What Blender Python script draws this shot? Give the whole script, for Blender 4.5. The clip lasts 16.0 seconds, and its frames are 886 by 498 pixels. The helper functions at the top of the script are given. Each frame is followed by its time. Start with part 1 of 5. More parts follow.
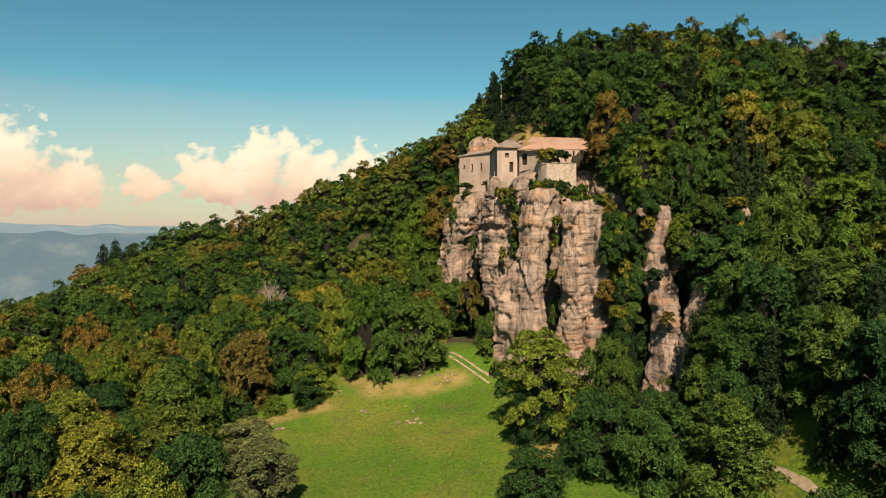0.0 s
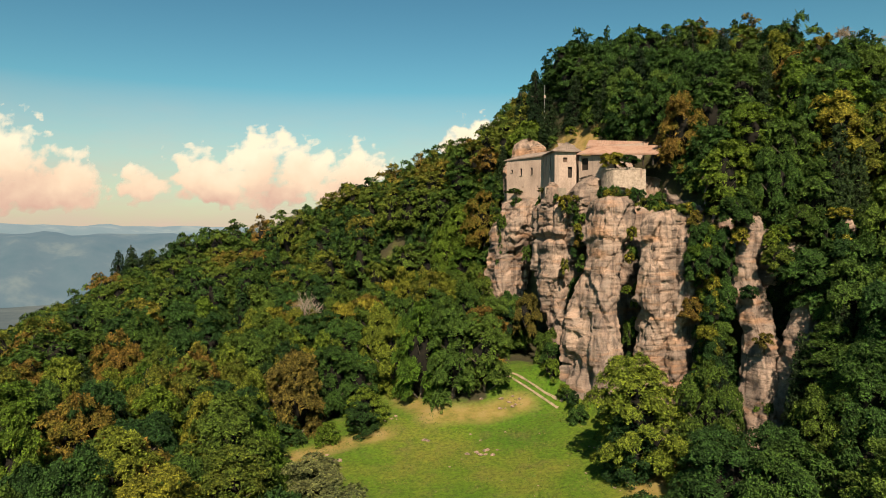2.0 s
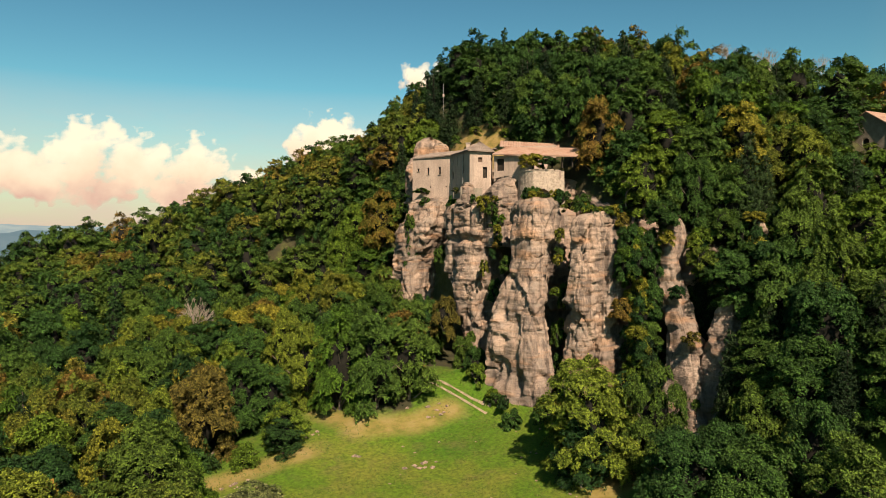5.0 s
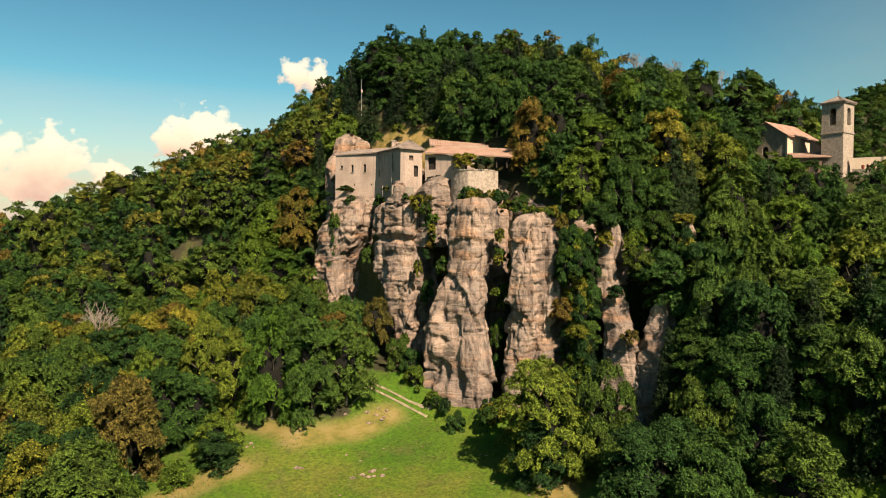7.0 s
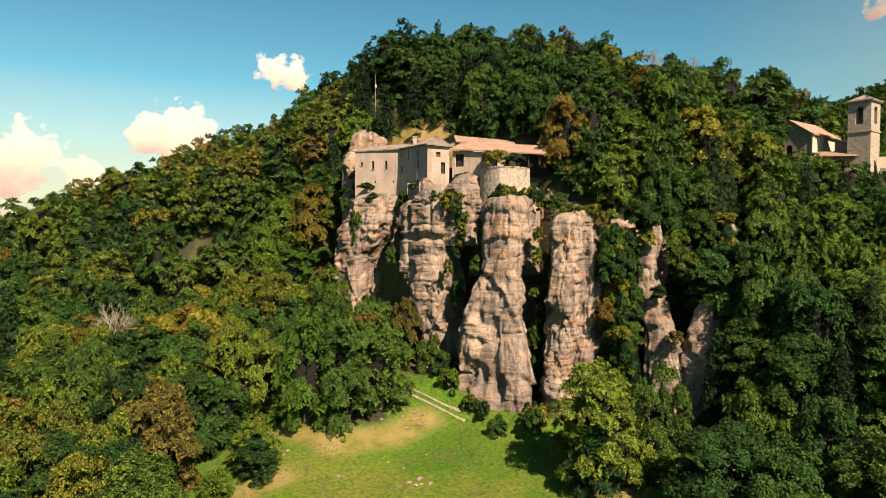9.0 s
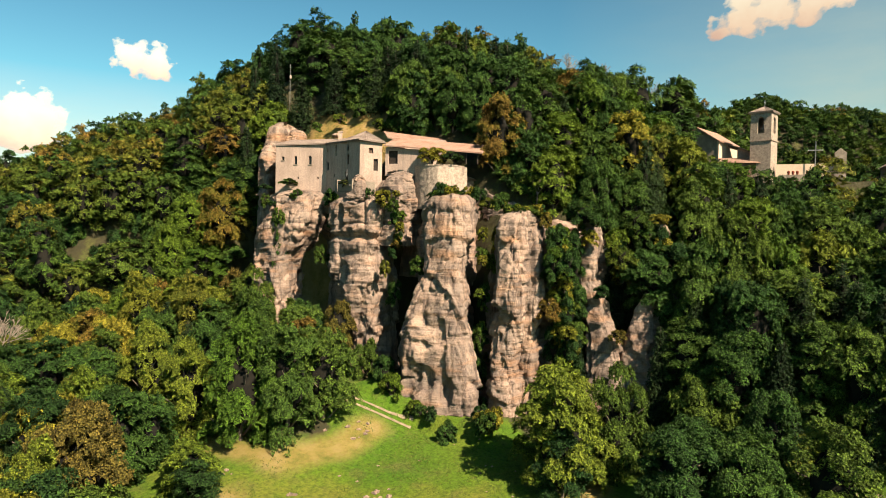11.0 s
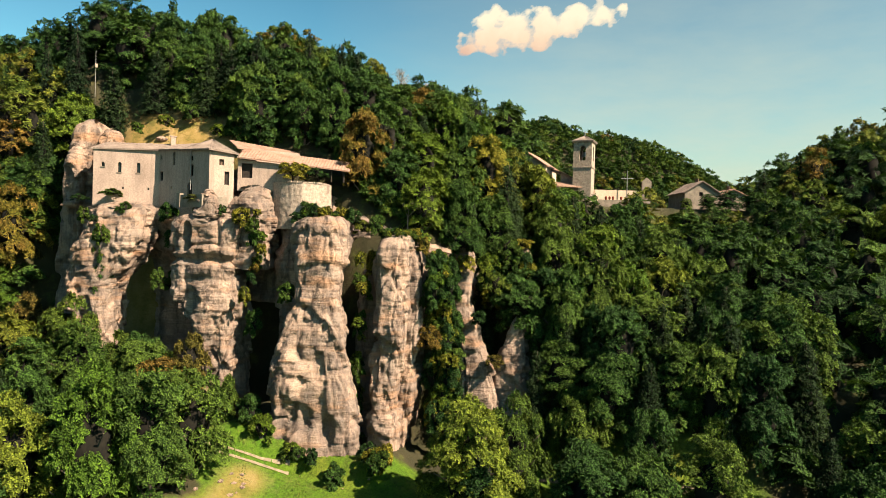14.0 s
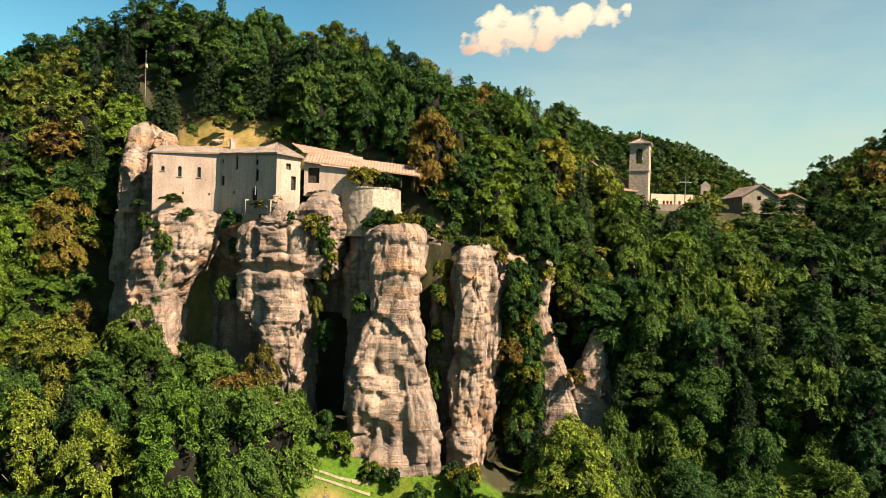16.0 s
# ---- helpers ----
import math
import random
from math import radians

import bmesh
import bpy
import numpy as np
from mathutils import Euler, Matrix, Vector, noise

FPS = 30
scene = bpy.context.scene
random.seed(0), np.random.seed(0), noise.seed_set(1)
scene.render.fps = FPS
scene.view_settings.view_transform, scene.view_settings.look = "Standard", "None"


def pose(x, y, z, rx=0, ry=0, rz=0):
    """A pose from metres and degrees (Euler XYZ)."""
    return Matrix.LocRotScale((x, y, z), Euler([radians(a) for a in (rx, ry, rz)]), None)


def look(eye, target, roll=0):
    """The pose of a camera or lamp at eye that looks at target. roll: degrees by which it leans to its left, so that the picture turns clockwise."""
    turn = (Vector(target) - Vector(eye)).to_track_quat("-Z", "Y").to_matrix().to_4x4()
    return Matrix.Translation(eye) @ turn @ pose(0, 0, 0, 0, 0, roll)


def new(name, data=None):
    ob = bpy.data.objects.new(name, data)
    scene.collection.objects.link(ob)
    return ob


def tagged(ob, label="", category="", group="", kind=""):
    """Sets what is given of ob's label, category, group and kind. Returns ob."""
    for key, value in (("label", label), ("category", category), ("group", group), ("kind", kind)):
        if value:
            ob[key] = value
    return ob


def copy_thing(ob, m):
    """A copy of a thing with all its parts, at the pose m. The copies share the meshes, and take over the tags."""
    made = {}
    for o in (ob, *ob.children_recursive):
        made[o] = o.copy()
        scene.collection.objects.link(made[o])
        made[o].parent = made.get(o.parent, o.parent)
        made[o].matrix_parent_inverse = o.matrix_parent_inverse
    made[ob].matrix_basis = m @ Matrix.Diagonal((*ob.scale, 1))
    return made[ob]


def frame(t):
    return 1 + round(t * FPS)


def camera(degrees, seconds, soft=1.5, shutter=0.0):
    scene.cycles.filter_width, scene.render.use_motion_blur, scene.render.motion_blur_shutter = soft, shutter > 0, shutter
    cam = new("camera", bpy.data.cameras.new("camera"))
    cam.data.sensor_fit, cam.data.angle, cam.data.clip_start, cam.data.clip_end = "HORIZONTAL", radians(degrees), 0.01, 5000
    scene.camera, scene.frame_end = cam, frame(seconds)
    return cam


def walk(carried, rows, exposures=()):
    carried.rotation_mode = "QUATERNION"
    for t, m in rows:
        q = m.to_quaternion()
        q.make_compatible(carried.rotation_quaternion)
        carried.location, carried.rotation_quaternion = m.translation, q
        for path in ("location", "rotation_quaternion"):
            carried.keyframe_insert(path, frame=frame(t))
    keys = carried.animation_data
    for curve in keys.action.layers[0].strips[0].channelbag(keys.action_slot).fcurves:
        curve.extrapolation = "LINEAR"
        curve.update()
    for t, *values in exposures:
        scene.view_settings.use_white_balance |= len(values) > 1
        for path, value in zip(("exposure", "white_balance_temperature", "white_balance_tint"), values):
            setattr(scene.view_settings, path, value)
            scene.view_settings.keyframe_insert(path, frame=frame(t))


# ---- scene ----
cam = camera(65.6, 16.0, 0.6)
METRES, EYE, TILT, LEAN, TURN = 80.0, 30.0, -1.2, 0.0, 0.0
ROWS = [
    (0.0, 0.0, 0.0, 0.0, -0.0, 0.0, 0.0),
    (0.5, -0.0252, 0.0295, 0.0163, -0.11, -0.02, -0.03),
    (1.0, -0.0547, 0.0568, 0.0222, -0.2, -0.02, -0.04),
    (1.5, -0.0887, 0.0823, 0.023, -0.28, -0.01, 0.0),
    (2.0, -0.1213, 0.1035, 0.0239, -0.32, -0.01, 0.02),
    (2.5, -0.1504, 0.1215, 0.0245, -0.35, 0.01, 0.04),
    (3.0, -0.1694, 0.1333, 0.0251, -1.76, -0.0, 0.03),
    (3.5, -0.1907, 0.1452, 0.0251, -4.74, 0.01, 0.03),
    (4.0, -0.2116, 0.1567, 0.0254, -7.53, 0.01, 0.04),
    (4.5, -0.2326, 0.1682, 0.0257, -10.31, 0.01, 0.02),
    (5.0, -0.2543, 0.1804, 0.0257, -13.12, 0.03, 0.02),
    (7.5, -0.3653, 0.2552, 0.0278, -23.78, -0.09, -0.12),
    (8.0, -0.3847, 0.2728, 0.0286, -23.79, -0.15, -0.13),
    (10.5, -0.4854, 0.3805, 0.0305, -32.01, -0.25, -0.22),
    (11.0, -0.506, 0.4064, 0.03, -35.65, -0.22, -0.28),
    (11.5, -0.5265, 0.4338, 0.0312, -39.26, -0.2, -0.34),
    (12.0, -0.546, 0.4617, 0.0383, -42.74, -0.19, -0.42),
    (12.5, -0.5638, 0.4904, 0.0463, -46.23, -0.15, -0.5),
    (13.0, -0.5813, 0.5209, 0.054, -49.8, -0.11, -0.57),
    (13.5, -0.5959, 0.5496, 0.0628, -53.19, -0.13, -0.63),
    (14.0, -0.6086, 0.5827, 0.0713, -55.82, -0.14, -0.66),
    (14.5, -0.6188, 0.6142, 0.0775, -55.81, -0.16, -0.69),
    (15.0, -0.6268, 0.6455, 0.078, -55.77, -0.1, -0.69),
    (15.5, -0.6328, 0.6776, 0.0808, -55.74, -0.13, -0.71),
    (16.0, -0.6368, 0.7104, 0.0832, -55.69, -0.14, -0.72),
]
walk(cam, [(t, pose(0, 0, EYE, TILT, LEAN, TURN) @ pose(METRES * x, METRES * y, METRES * z, 90 + pitch, roll, yaw)) for t, x, y, z, yaw, pitch, roll in ROWS], exposures=[(0.0, 1.22), (5.0, 1.3), (8.0, 1.5), (12.0, 1.82), (16.0, 1.98)])

# ---- light ----
SUN = Vector((0.03, -0.999, 0.0)).normalized()
SUN_UP = radians(43)
world = bpy.data.worlds.new("sky")
scene.world = world
world.use_nodes = True
wn, wl = world.node_tree.nodes, world.node_tree.links
sky = wn.new("ShaderNodeTexSky")
sky.sky_type, sky.sun_disc = "NISHITA", False
sky.sun_elevation, sky.sun_rotation = SUN_UP, math.atan2(SUN.x, SUN.y)
sky.air_density, sky.dust_density, sky.ozone_density = 1.1, 0.7, 1.3
tint = wn.new("ShaderNodeMix")
tint.data_type, tint.blend_type = "RGBA", "MULTIPLY"
tint.inputs[0].default_value, tint.inputs[7].default_value = 1.0, (0.099, 0.130, 0.110, 1)
deep = wn.new("ShaderNodeGamma")
deep.inputs[1].default_value = 1.5
wl.new(sky.outputs[0], tint.inputs[6])
wl.new(tint.outputs[2], deep.inputs[0])
wl.new(deep.outputs[0], wn["Background"].inputs[0])
wn["Background"].inputs[1].default_value = 0.425
lamp = bpy.data.lights.new("sun", "SUN")
lamp.energy, lamp.angle, lamp.color = 5.0, radians(0.6), (1.0, 0.80, 0.60)
sun = new("sun", lamp)
sun.matrix_world = look((0, 0, 0), -(SUN * math.cos(SUN_UP) + Vector((0, 0, math.sin(SUN_UP)))))


# ---- materials ----
def material(name, rough=0.9):
    m = bpy.data.materials.new(name)
    m.use_nodes = True
    n, l = m.node_tree.nodes, m.node_tree.links
    b = n["Principled BSDF"]
    b.inputs["Roughness"].default_value = rough
    b.inputs["Specular IOR Level"].default_value = 0.2
    return m, n, l, b


def ramp(n, l, fac, stops, mode="LINEAR"):
    r = n.new("ShaderNodeValToRGB")
    r.color_ramp.interpolation = mode
    e = r.color_ramp.elements
    while len(e) < len(stops):
        e.new(0.5)
    for k, (p, c) in zip(e, stops):
        k.position, k.color = p, (*c, 1) if len(c) == 3 else c
    l.new(fac, r.inputs[0])
    return r.outputs[0]


def tex(n, l, scale, detail=4, coord=None, rough=0.6, stretch=None):
    t = n.new("ShaderNodeTexNoise")
    t.inputs["Scale"].default_value, t.inputs["Detail"].default_value, t.inputs["Roughness"].default_value = scale, detail, rough
    if coord is None:
        coord = n.new("ShaderNodeTexCoord").outputs["Object"]
    if stretch:
        mp = n.new("ShaderNodeMapping")
        mp.inputs["Scale"].default_value = stretch
        l.new(coord, mp.inputs[0])
        coord = mp.outputs[0]
    l.new(coord, t.inputs["Vector"])
    return t.outputs[0]


def mix(n, l, fac, a, b, mode="MIX"):
    m = n.new("ShaderNodeMix")
    m.data_type, m.blend_type = "RGBA", mode
    for k, v in ((0, fac), (6, a), (7, b)):
        if isinstance(v, (int, float)):
            m.inputs[k].default_value = v
        elif isinstance(v, tuple):
            m.inputs[k].default_value = (*v, 1)
        else:
            l.new(v, m.inputs[k])
    return m.outputs[2]


def maths(n, l, op, a, b=0.0, clamp=False):
    m = n.new("ShaderNodeMath")
    m.operation, m.use_clamp = op, clamp
    for k, v in enumerate((a, b)):
        if isinstance(v, (int, float)):
            m.inputs[k].default_value = v
        else:
            l.new(v, m.inputs[k])
    return m.outputs[0]


def bump(n, l, b, height, strength=0.5, dist=0.1):
    k = n.new("ShaderNodeBump")
    k.inputs["Strength"].default_value, k.inputs["Distance"].default_value = strength, dist
    l.new(height, k.inputs["Height"])
    l.new(k.outputs[0], b.inputs["Normal"])


def leaf_material(name, stops, fixed=False, grain=5.6):
    """Foliage: tint by tree, patches by place, grain by leaf."""
    m, n, l, b = material(name, 0.75)
    b.inputs["Specular IOR Level"].default_value = 0.1
    if fixed:
        a = n.new("ShaderNodeAttribute")
        a.attribute_name = "tone"
        pick = a.outputs["Fac"]
    else:
        pick = n.new("ShaderNodeObjectInfo").outputs["Random"]
    geo = n.new("ShaderNodeNewGeometry")
    patch = tex(n, l, 0.45, 2, geo.outputs["Position"])
    isl = geo.outputs["Random Per Island"]
    f = maths(n, l, "ADD", pick, maths(n, l, "MULTIPLY", maths(n, l, "SUBTRACT", patch, 0.5), 0.35), True)
    f = maths(n, l, "ADD", f, maths(n, l, "MULTIPLY", maths(n, l, "SUBTRACT", isl, 0.5), 0.08), True)
    col = ramp(n, l, f, [(p, (0.47 * c[0], 0.495 * c[1], 0.53 * c[2])) for p, c in stops])
    val = ramp(n, l, isl, [(0, (0.72, 0.72, 0.72)), (1, (1.45, 1.42, 1.35))])
    col = mix(n, l, 1.0, col, val, "MULTIPLY")
    vo = n.new("ShaderNodeTexVoronoi")
    vo.inputs["Scale"].default_value = grain
    l.new(geo.outputs["Position"], vo.inputs["Vector"])
    tuft = n.new("ShaderNodeSeparateColor")
    l.new(vo.outputs["Color"], tuft.inputs[0])
    col = mix(n, l, 1.0, col, ramp(n, l, tuft.outputs[0], [(0, (0.42, 0.45, 0.46)), (0.5, (1.05, 1.05, 1.0)), (1, (2.0, 1.92, 1.6))]), "MULTIPLY")
    l.new(col, b.inputs["Base Color"])
    bump(n, l, b, vo.outputs["Distance"], 1.0, 0.25)
    clear = n.new("ShaderNodeBsdfTransparent")
    hole = maths(n, l, "GREATER_THAN", vo.outputs["Distance"], 0.62)
    tr = n.new("ShaderNodeBsdfTranslucent")
    l.new(mix(n, l, 1.0, col, (1.0, 1.05, 0.5), "MULTIPLY"), tr.inputs[0])
    ms = n.new("ShaderNodeMixShader")
    ms.inputs[0].default_value = 0.14
    l.new(b.outputs[0], ms.inputs[1]), l.new(tr.outputs[0], ms.inputs[2])
    cut = n.new("ShaderNodeMixShader")
    l.new(hole, cut.inputs[0]), l.new(ms.outputs[0], cut.inputs[1]), l.new(clear.outputs[0], cut.inputs[2])
    l.new(cut.outputs[0], n["Material Output"].inputs[0])
    return m


MIXED = [(0.0, (0.030, 0.070, 0.018)), (0.3, (0.052, 0.106, 0.018)), (0.6, (0.100, 0.150, 0.021)), (0.82, (0.165, 0.170, 0.023)), (0.95, (0.20, 0.140, 0.026)), (1.0, (0.21, 0.13, 0.03))]
LEAVES = {
    "mixed": leaf_material("leaves_mixed", MIXED),
    "green": leaf_material("leaves_green", [(0.0, (0.030, 0.075, 0.020)), (0.5, (0.055, 0.115, 0.022)), (1.0, (0.11, 0.17, 0.025))]),
    "bright": leaf_material("leaves_bright", [(0.0, (0.075, 0.145, 0.016)), (0.5, (0.125, 0.195, 0.02)), (1.0, (0.20, 0.23, 0.028))]),
    "yellow": leaf_material("leaves_yellow", [(0.0, (0.15, 0.175, 0.02)), (0.5, (0.23, 0.22, 0.025)), (1.0, (0.32, 0.28, 0.035))]),
    "rust": leaf_material("leaves_rust", [(0.0, (0.095, 0.108, 0.022)), (0.5, (0.15, 0.125, 0.027)), (1.0, (0.20, 0.138, 0.034))]),
    "dark": leaf_material("needles_dark", [(0.0, (0.018, 0.040, 0.016)), (1.0, (0.040, 0.070, 0.022))]),
    "grey": leaf_material("leaves_grey_green", [(0.0, (0.115, 0.145, 0.055)), (1.0, (0.18, 0.195, 0.075))]),
    "wood": leaf_material("leaves_wood", MIXED, True, 4.4),
}

# crown hearts painted near-black to stand for the shade between the sprays
TWIG_SHADE, n, l, b = material("dense_twig_shade", 1.0)
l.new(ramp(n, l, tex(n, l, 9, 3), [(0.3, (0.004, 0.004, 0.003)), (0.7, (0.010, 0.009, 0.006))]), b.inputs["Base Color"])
BARK, n, l, b = material("bark")
l.new(ramp(n, l, tex(n, l, 6, 4, stretch=(1, 1, 0.2)), [(0.3, (0.045, 0.035, 0.027)), (0.7, (0.16, 0.13, 0.10))]), b.inputs["Base Color"])

ROCK, n, l, b = material("rock", 0.95)
pos = n.new("ShaderNodeTexCoord").outputs["Object"]
big, mid, fine = tex(n, l, 0.10, 4, pos), tex(n, l, 0.55, 6, pos, 0.65), tex(n, l, 3.2, 8, pos, 0.7)
streak = tex(n, l, 0.9, 5, pos, 0.65, (1, 1, 0.10))
layer = tex(n, l, 0.5, 4, pos, 0.6, (0.25, 0.25, 1.3))
patch = tex(n, l, 0.23, 6, pos, 0.62, (1, 1, 0.7))
col = ramp(n, l, big, [(0.32, (0.265, 0.186, 0.140)), (0.5, (0.305, 0.220, 0.165)), (0.68, (0.232, 0.178, 0.144))])
col = mix(n, l, ramp(n, l, patch, [(0.45, (0, 0, 0)), (0.56, (0.85, 0.85, 0.85))]), col, (0.150, 0.112, 0.090))
col = mix(n, l, ramp(n, l, mid, [(0.46, (0, 0, 0)), (0.66, (0.7, 0.7, 0.7))]), col, (0.165, 0.138, 0.116))
col = mix(n, l, ramp(n, l, streak, [(0.49, (0, 0, 0)), (0.62, (0.85, 0.85, 0.85))]), col, (0.085, 0.066, 0.056))
col = mix(n, l, ramp(n, l, layer, [(0.54, (0, 0, 0)), (0.70, (0.7, 0.7, 0.7))]), col, (0.275, 0.150, 0.080))
bed = tex(n, l, 1.0, 4, pos, 0.6, (0.16, 0.16, 2.4))
col = mix(n, l, ramp(n, l, bed, [(0.57, (0, 0, 0)), (0.70, (0.5, 0.5, 0.5))]), col, (0.095, 0.076, 0.064))
col = mix(n, l, 0.6, col, ramp(n, l, fine, [(0.25, (0.5, 0.5, 0.5)), (0.5, (1, 1, 1)), (0.75, (1.15, 1.12, 1.08))]), "MULTIPLY")
l.new(col, b.inputs["Base Color"])
bump(n, l, b, maths(n, l, "ADD", maths(n, l, "MULTIPLY", mid, 1.5), maths(n, l, "ADD", maths(n, l, "MULTIPLY", fine, 1.0), maths(n, l, "SUBTRACT", layer, bed))), 0.65, 0.5)

GROUND, n, l, b = material("ground", 0.95)
pos = n.new("ShaderNodeTexCoord").outputs["Object"]
geo = n.new("ShaderNodeNewGeometry")
n1, n2, n3 = tex(n, l, 0.07, 5, pos, 0.6), tex(n, l, 0.32, 6, pos, 0.7), tex(n, l, 2.2, 7, pos, 0.75)
grass = ramp(n, l, n1, [(0.35, (0.038, 0.096, 0.004)), (0.52, (0.066, 0.115, 0.006)), (0.68, (0.115, 0.122, 0.016))])
grass = mix(n, l, ramp(n, l, n2, [(0.52, (0, 0, 0)), (0.70, (0.5, 0.5, 0.5))]), grass, (0.099, 0.079, 0.030))
grass = mix(n, l, 0.7, grass, ramp(n, l, n3, [(0.36, (0.279, 0.322, 0.260)), (0.5, (0.95, 0.95, 0.95)), (0.64, (1.45, 1.38, 1.3))]), "MULTIPLY")
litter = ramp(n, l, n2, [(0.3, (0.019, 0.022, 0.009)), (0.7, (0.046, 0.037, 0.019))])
at = n.new("ShaderNodeAttribute")
at.attribute_name = "meadow"
edge = maths(n, l, "ADD", at.outputs["Fac"], maths(n, l, "MULTIPLY", maths(n, l, "SUBTRACT", n2, 0.5), 0.9))
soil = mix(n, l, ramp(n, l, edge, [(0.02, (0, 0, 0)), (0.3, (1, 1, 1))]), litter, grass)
ad = n.new("ShaderNodeAttribute")
ad.attribute_name = "dry"
straw = ramp(n, l, n2, [(0.35, (0.11, 0.098, 0.022)), (0.48, (0.21, 0.145, 0.045)), (0.68, (0.27, 0.19, 0.09))])
# blue-grey air haze painted into the colour of the distant ground
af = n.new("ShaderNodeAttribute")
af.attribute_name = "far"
vale_haze = ramp(n, l, tex(n, l, 0.012, 4, pos), [(0.35, (0.040, 0.059, 0.070)), (0.7, (0.074, 0.094, 0.099))])
l.new(mix(n, l, af.outputs["Fac"], mix(n, l, ad.outputs["Fac"], soil, straw), vale_haze), b.inputs["Base Color"])
bump(n, l, b, n3, 1.0, 0.3)

PLASTER, n, l, b = material("plaster", 0.9)
pos = n.new("ShaderNodeTexCoord").outputs["Object"]
p1, p2 = tex(n, l, 0.35, 5, pos, 0.65, (1, 1, 0.45)), tex(n, l, 5, 6, pos, 0.7)
col = ramp(n, l, p1, [(0.28, (0.211, 0.158, 0.124)), (0.45, (0.298, 0.226, 0.183)), (0.62, (0.360, 0.276, 0.223))])
col = mix(n, l, 0.6, col, ramp(n, l, p2, [(0.3, (0.384, 0.372, 0.353)), (0.7, (1.12, 1.12, 1.12))]), "MULTIPLY")
run = tex(n, l, 1.4, 5, pos, 0.65, (1, 1, 0.08))
col = mix(n, l, ramp(n, l, run, [(0.52, (0, 0, 0)), (0.72, (0.55, 0.55, 0.55))]), col, (0.149, 0.124, 0.102))
l.new(col, b.inputs["Base Color"])
bump(n, l, b, p2, 0.35, 0.03)


# ---- mesh tools ----
def mesh_object(name, bm, mat, smooth=False):
    me = bpy.data.meshes.new(name)
    bm.to_mesh(me)
    bm.free()
    me.materials.append(mat)
    if smooth:
        me.shade_smooth()
    return new(name, me)


def part(name, bm, mat, parent, label="", smooth=False):
    ob = mesh_object(name, bm, mat, smooth)
    ob.parent = parent
    return tagged(ob, label)


def raw_mesh(name, verts, faces, mat, smooth=False):
    """A mesh from an array of vertices and one of equal-sided faces."""
    me = bpy.data.meshes.new(name)
    verts, faces = np.asarray(verts, np.float32), np.asarray(faces, np.int32)
    k = faces.shape[1]
    me.vertices.add(len(verts)), me.vertices.foreach_set("co", verts.ravel())
    me.loops.add(faces.size), me.loops.foreach_set("vertex_index", faces.ravel())
    me.polygons.add(len(faces)), me.polygons.foreach_set("loop_start", np.arange(0, faces.size, k, dtype=np.int32))
    me.materials.append(mat)
    me.update(calc_edges=True)
    if smooth:
        me.shade_smooth()
    return me


def smooth01(t):
    t = np.clip(t, 0, 1)
    return t * t * (3 - 2 * t)


def box(bm, lo, hi):
    vs = [bm.verts.new((x, y, z)) for z in (lo[2], hi[2]) for x, y in ((lo[0], lo[1]), (hi[0], lo[1]), (hi[0], hi[1]), (lo[0], hi[1]))]
    for f in ((3, 2, 1, 0), (4, 5, 6, 7), (0, 1, 5, 4), (1, 2, 6, 5), (2, 3, 7, 6), (3, 0, 4, 7)):
        bm.faces.new([vs[k] for k in f])


def prism(bm, plan, z0, z1):
    """An upright prism on a counter-clockwise plan; z1 may be a number or a height for each corner."""
    tops = [z1] * len(plan) if isinstance(z1, (int, float)) else z1
    lo = [bm.verts.new((x, y, z0)) for x, y in plan]
    hi = [bm.verts.new((x, y, z)) for (x, y), z in zip(plan, tops)]
    bm.faces.new(lo[::-1]), bm.faces.new(hi)
    for i in range(len(plan)):
        j = (i + 1) % len(plan)
        bm.faces.new((lo[i], lo[j], hi[j], hi[i]))


# ---- ground ----
FOOT = np.array((13.6, 103.5))
CROSS, ALONG = np.array((0.913, 0.408)), np.array((0.408, -0.913))
U = (-160, -75, -60, -49, -38, -25, -16, -8, -2, 5, 11, 17, 24, 33, 45, 60, 90, 140)
EDGE_S = (8, 8, 14, 16, 15, 14.5, 14.5, 13.5, 11.5, 12, 14.5, 18, 18, 17, 16, 15, 15, 15)
EDGE_Z = (37.5, 37.5, 43.5, 46, 46, 45, 44, 42, 39, 36, 34, 30, 25, 21, 18, 16, 16, 16)
FACE_W = (33, 33, 16, 4, 4, 4, 4, 4, 4, 4, 4, 6, 12, 16, 18, 20, 25, 25)
TOP_Z = (57, 63.5, 67, 67, 65, 61.5, 58.5, 56, 54.8, 53.8, 52.5, 48, 40, 34, 33, 33, 34, 34)
RUN = (36, 36, 26, 22, 22, 25, 28, 30, 32, 35, 38, 42, 50, 60, 60, 55, 50, 50)
MEADOW = [(-19, 50), (-20.5, 73), (-25, 88), (-33, 100), (-27, 106), (-24, 110), (-18.5, 121), (-14.5, 121), (-14, 112), (-10, 105.5), (-2, 104.5), (0.5, 108), (-1, 117), (3, 117), (8, 109), (12, 102), (17, 93), (25, 88), (31, 84.5), (34, 76), (35.5, 66), (33, 56), (29, 50), (20, 42), (-10, 42)]
HUMP = [(7, 150), (13, 138), (18, 132), (24, 132.5), (22, 143), (16, 153)]


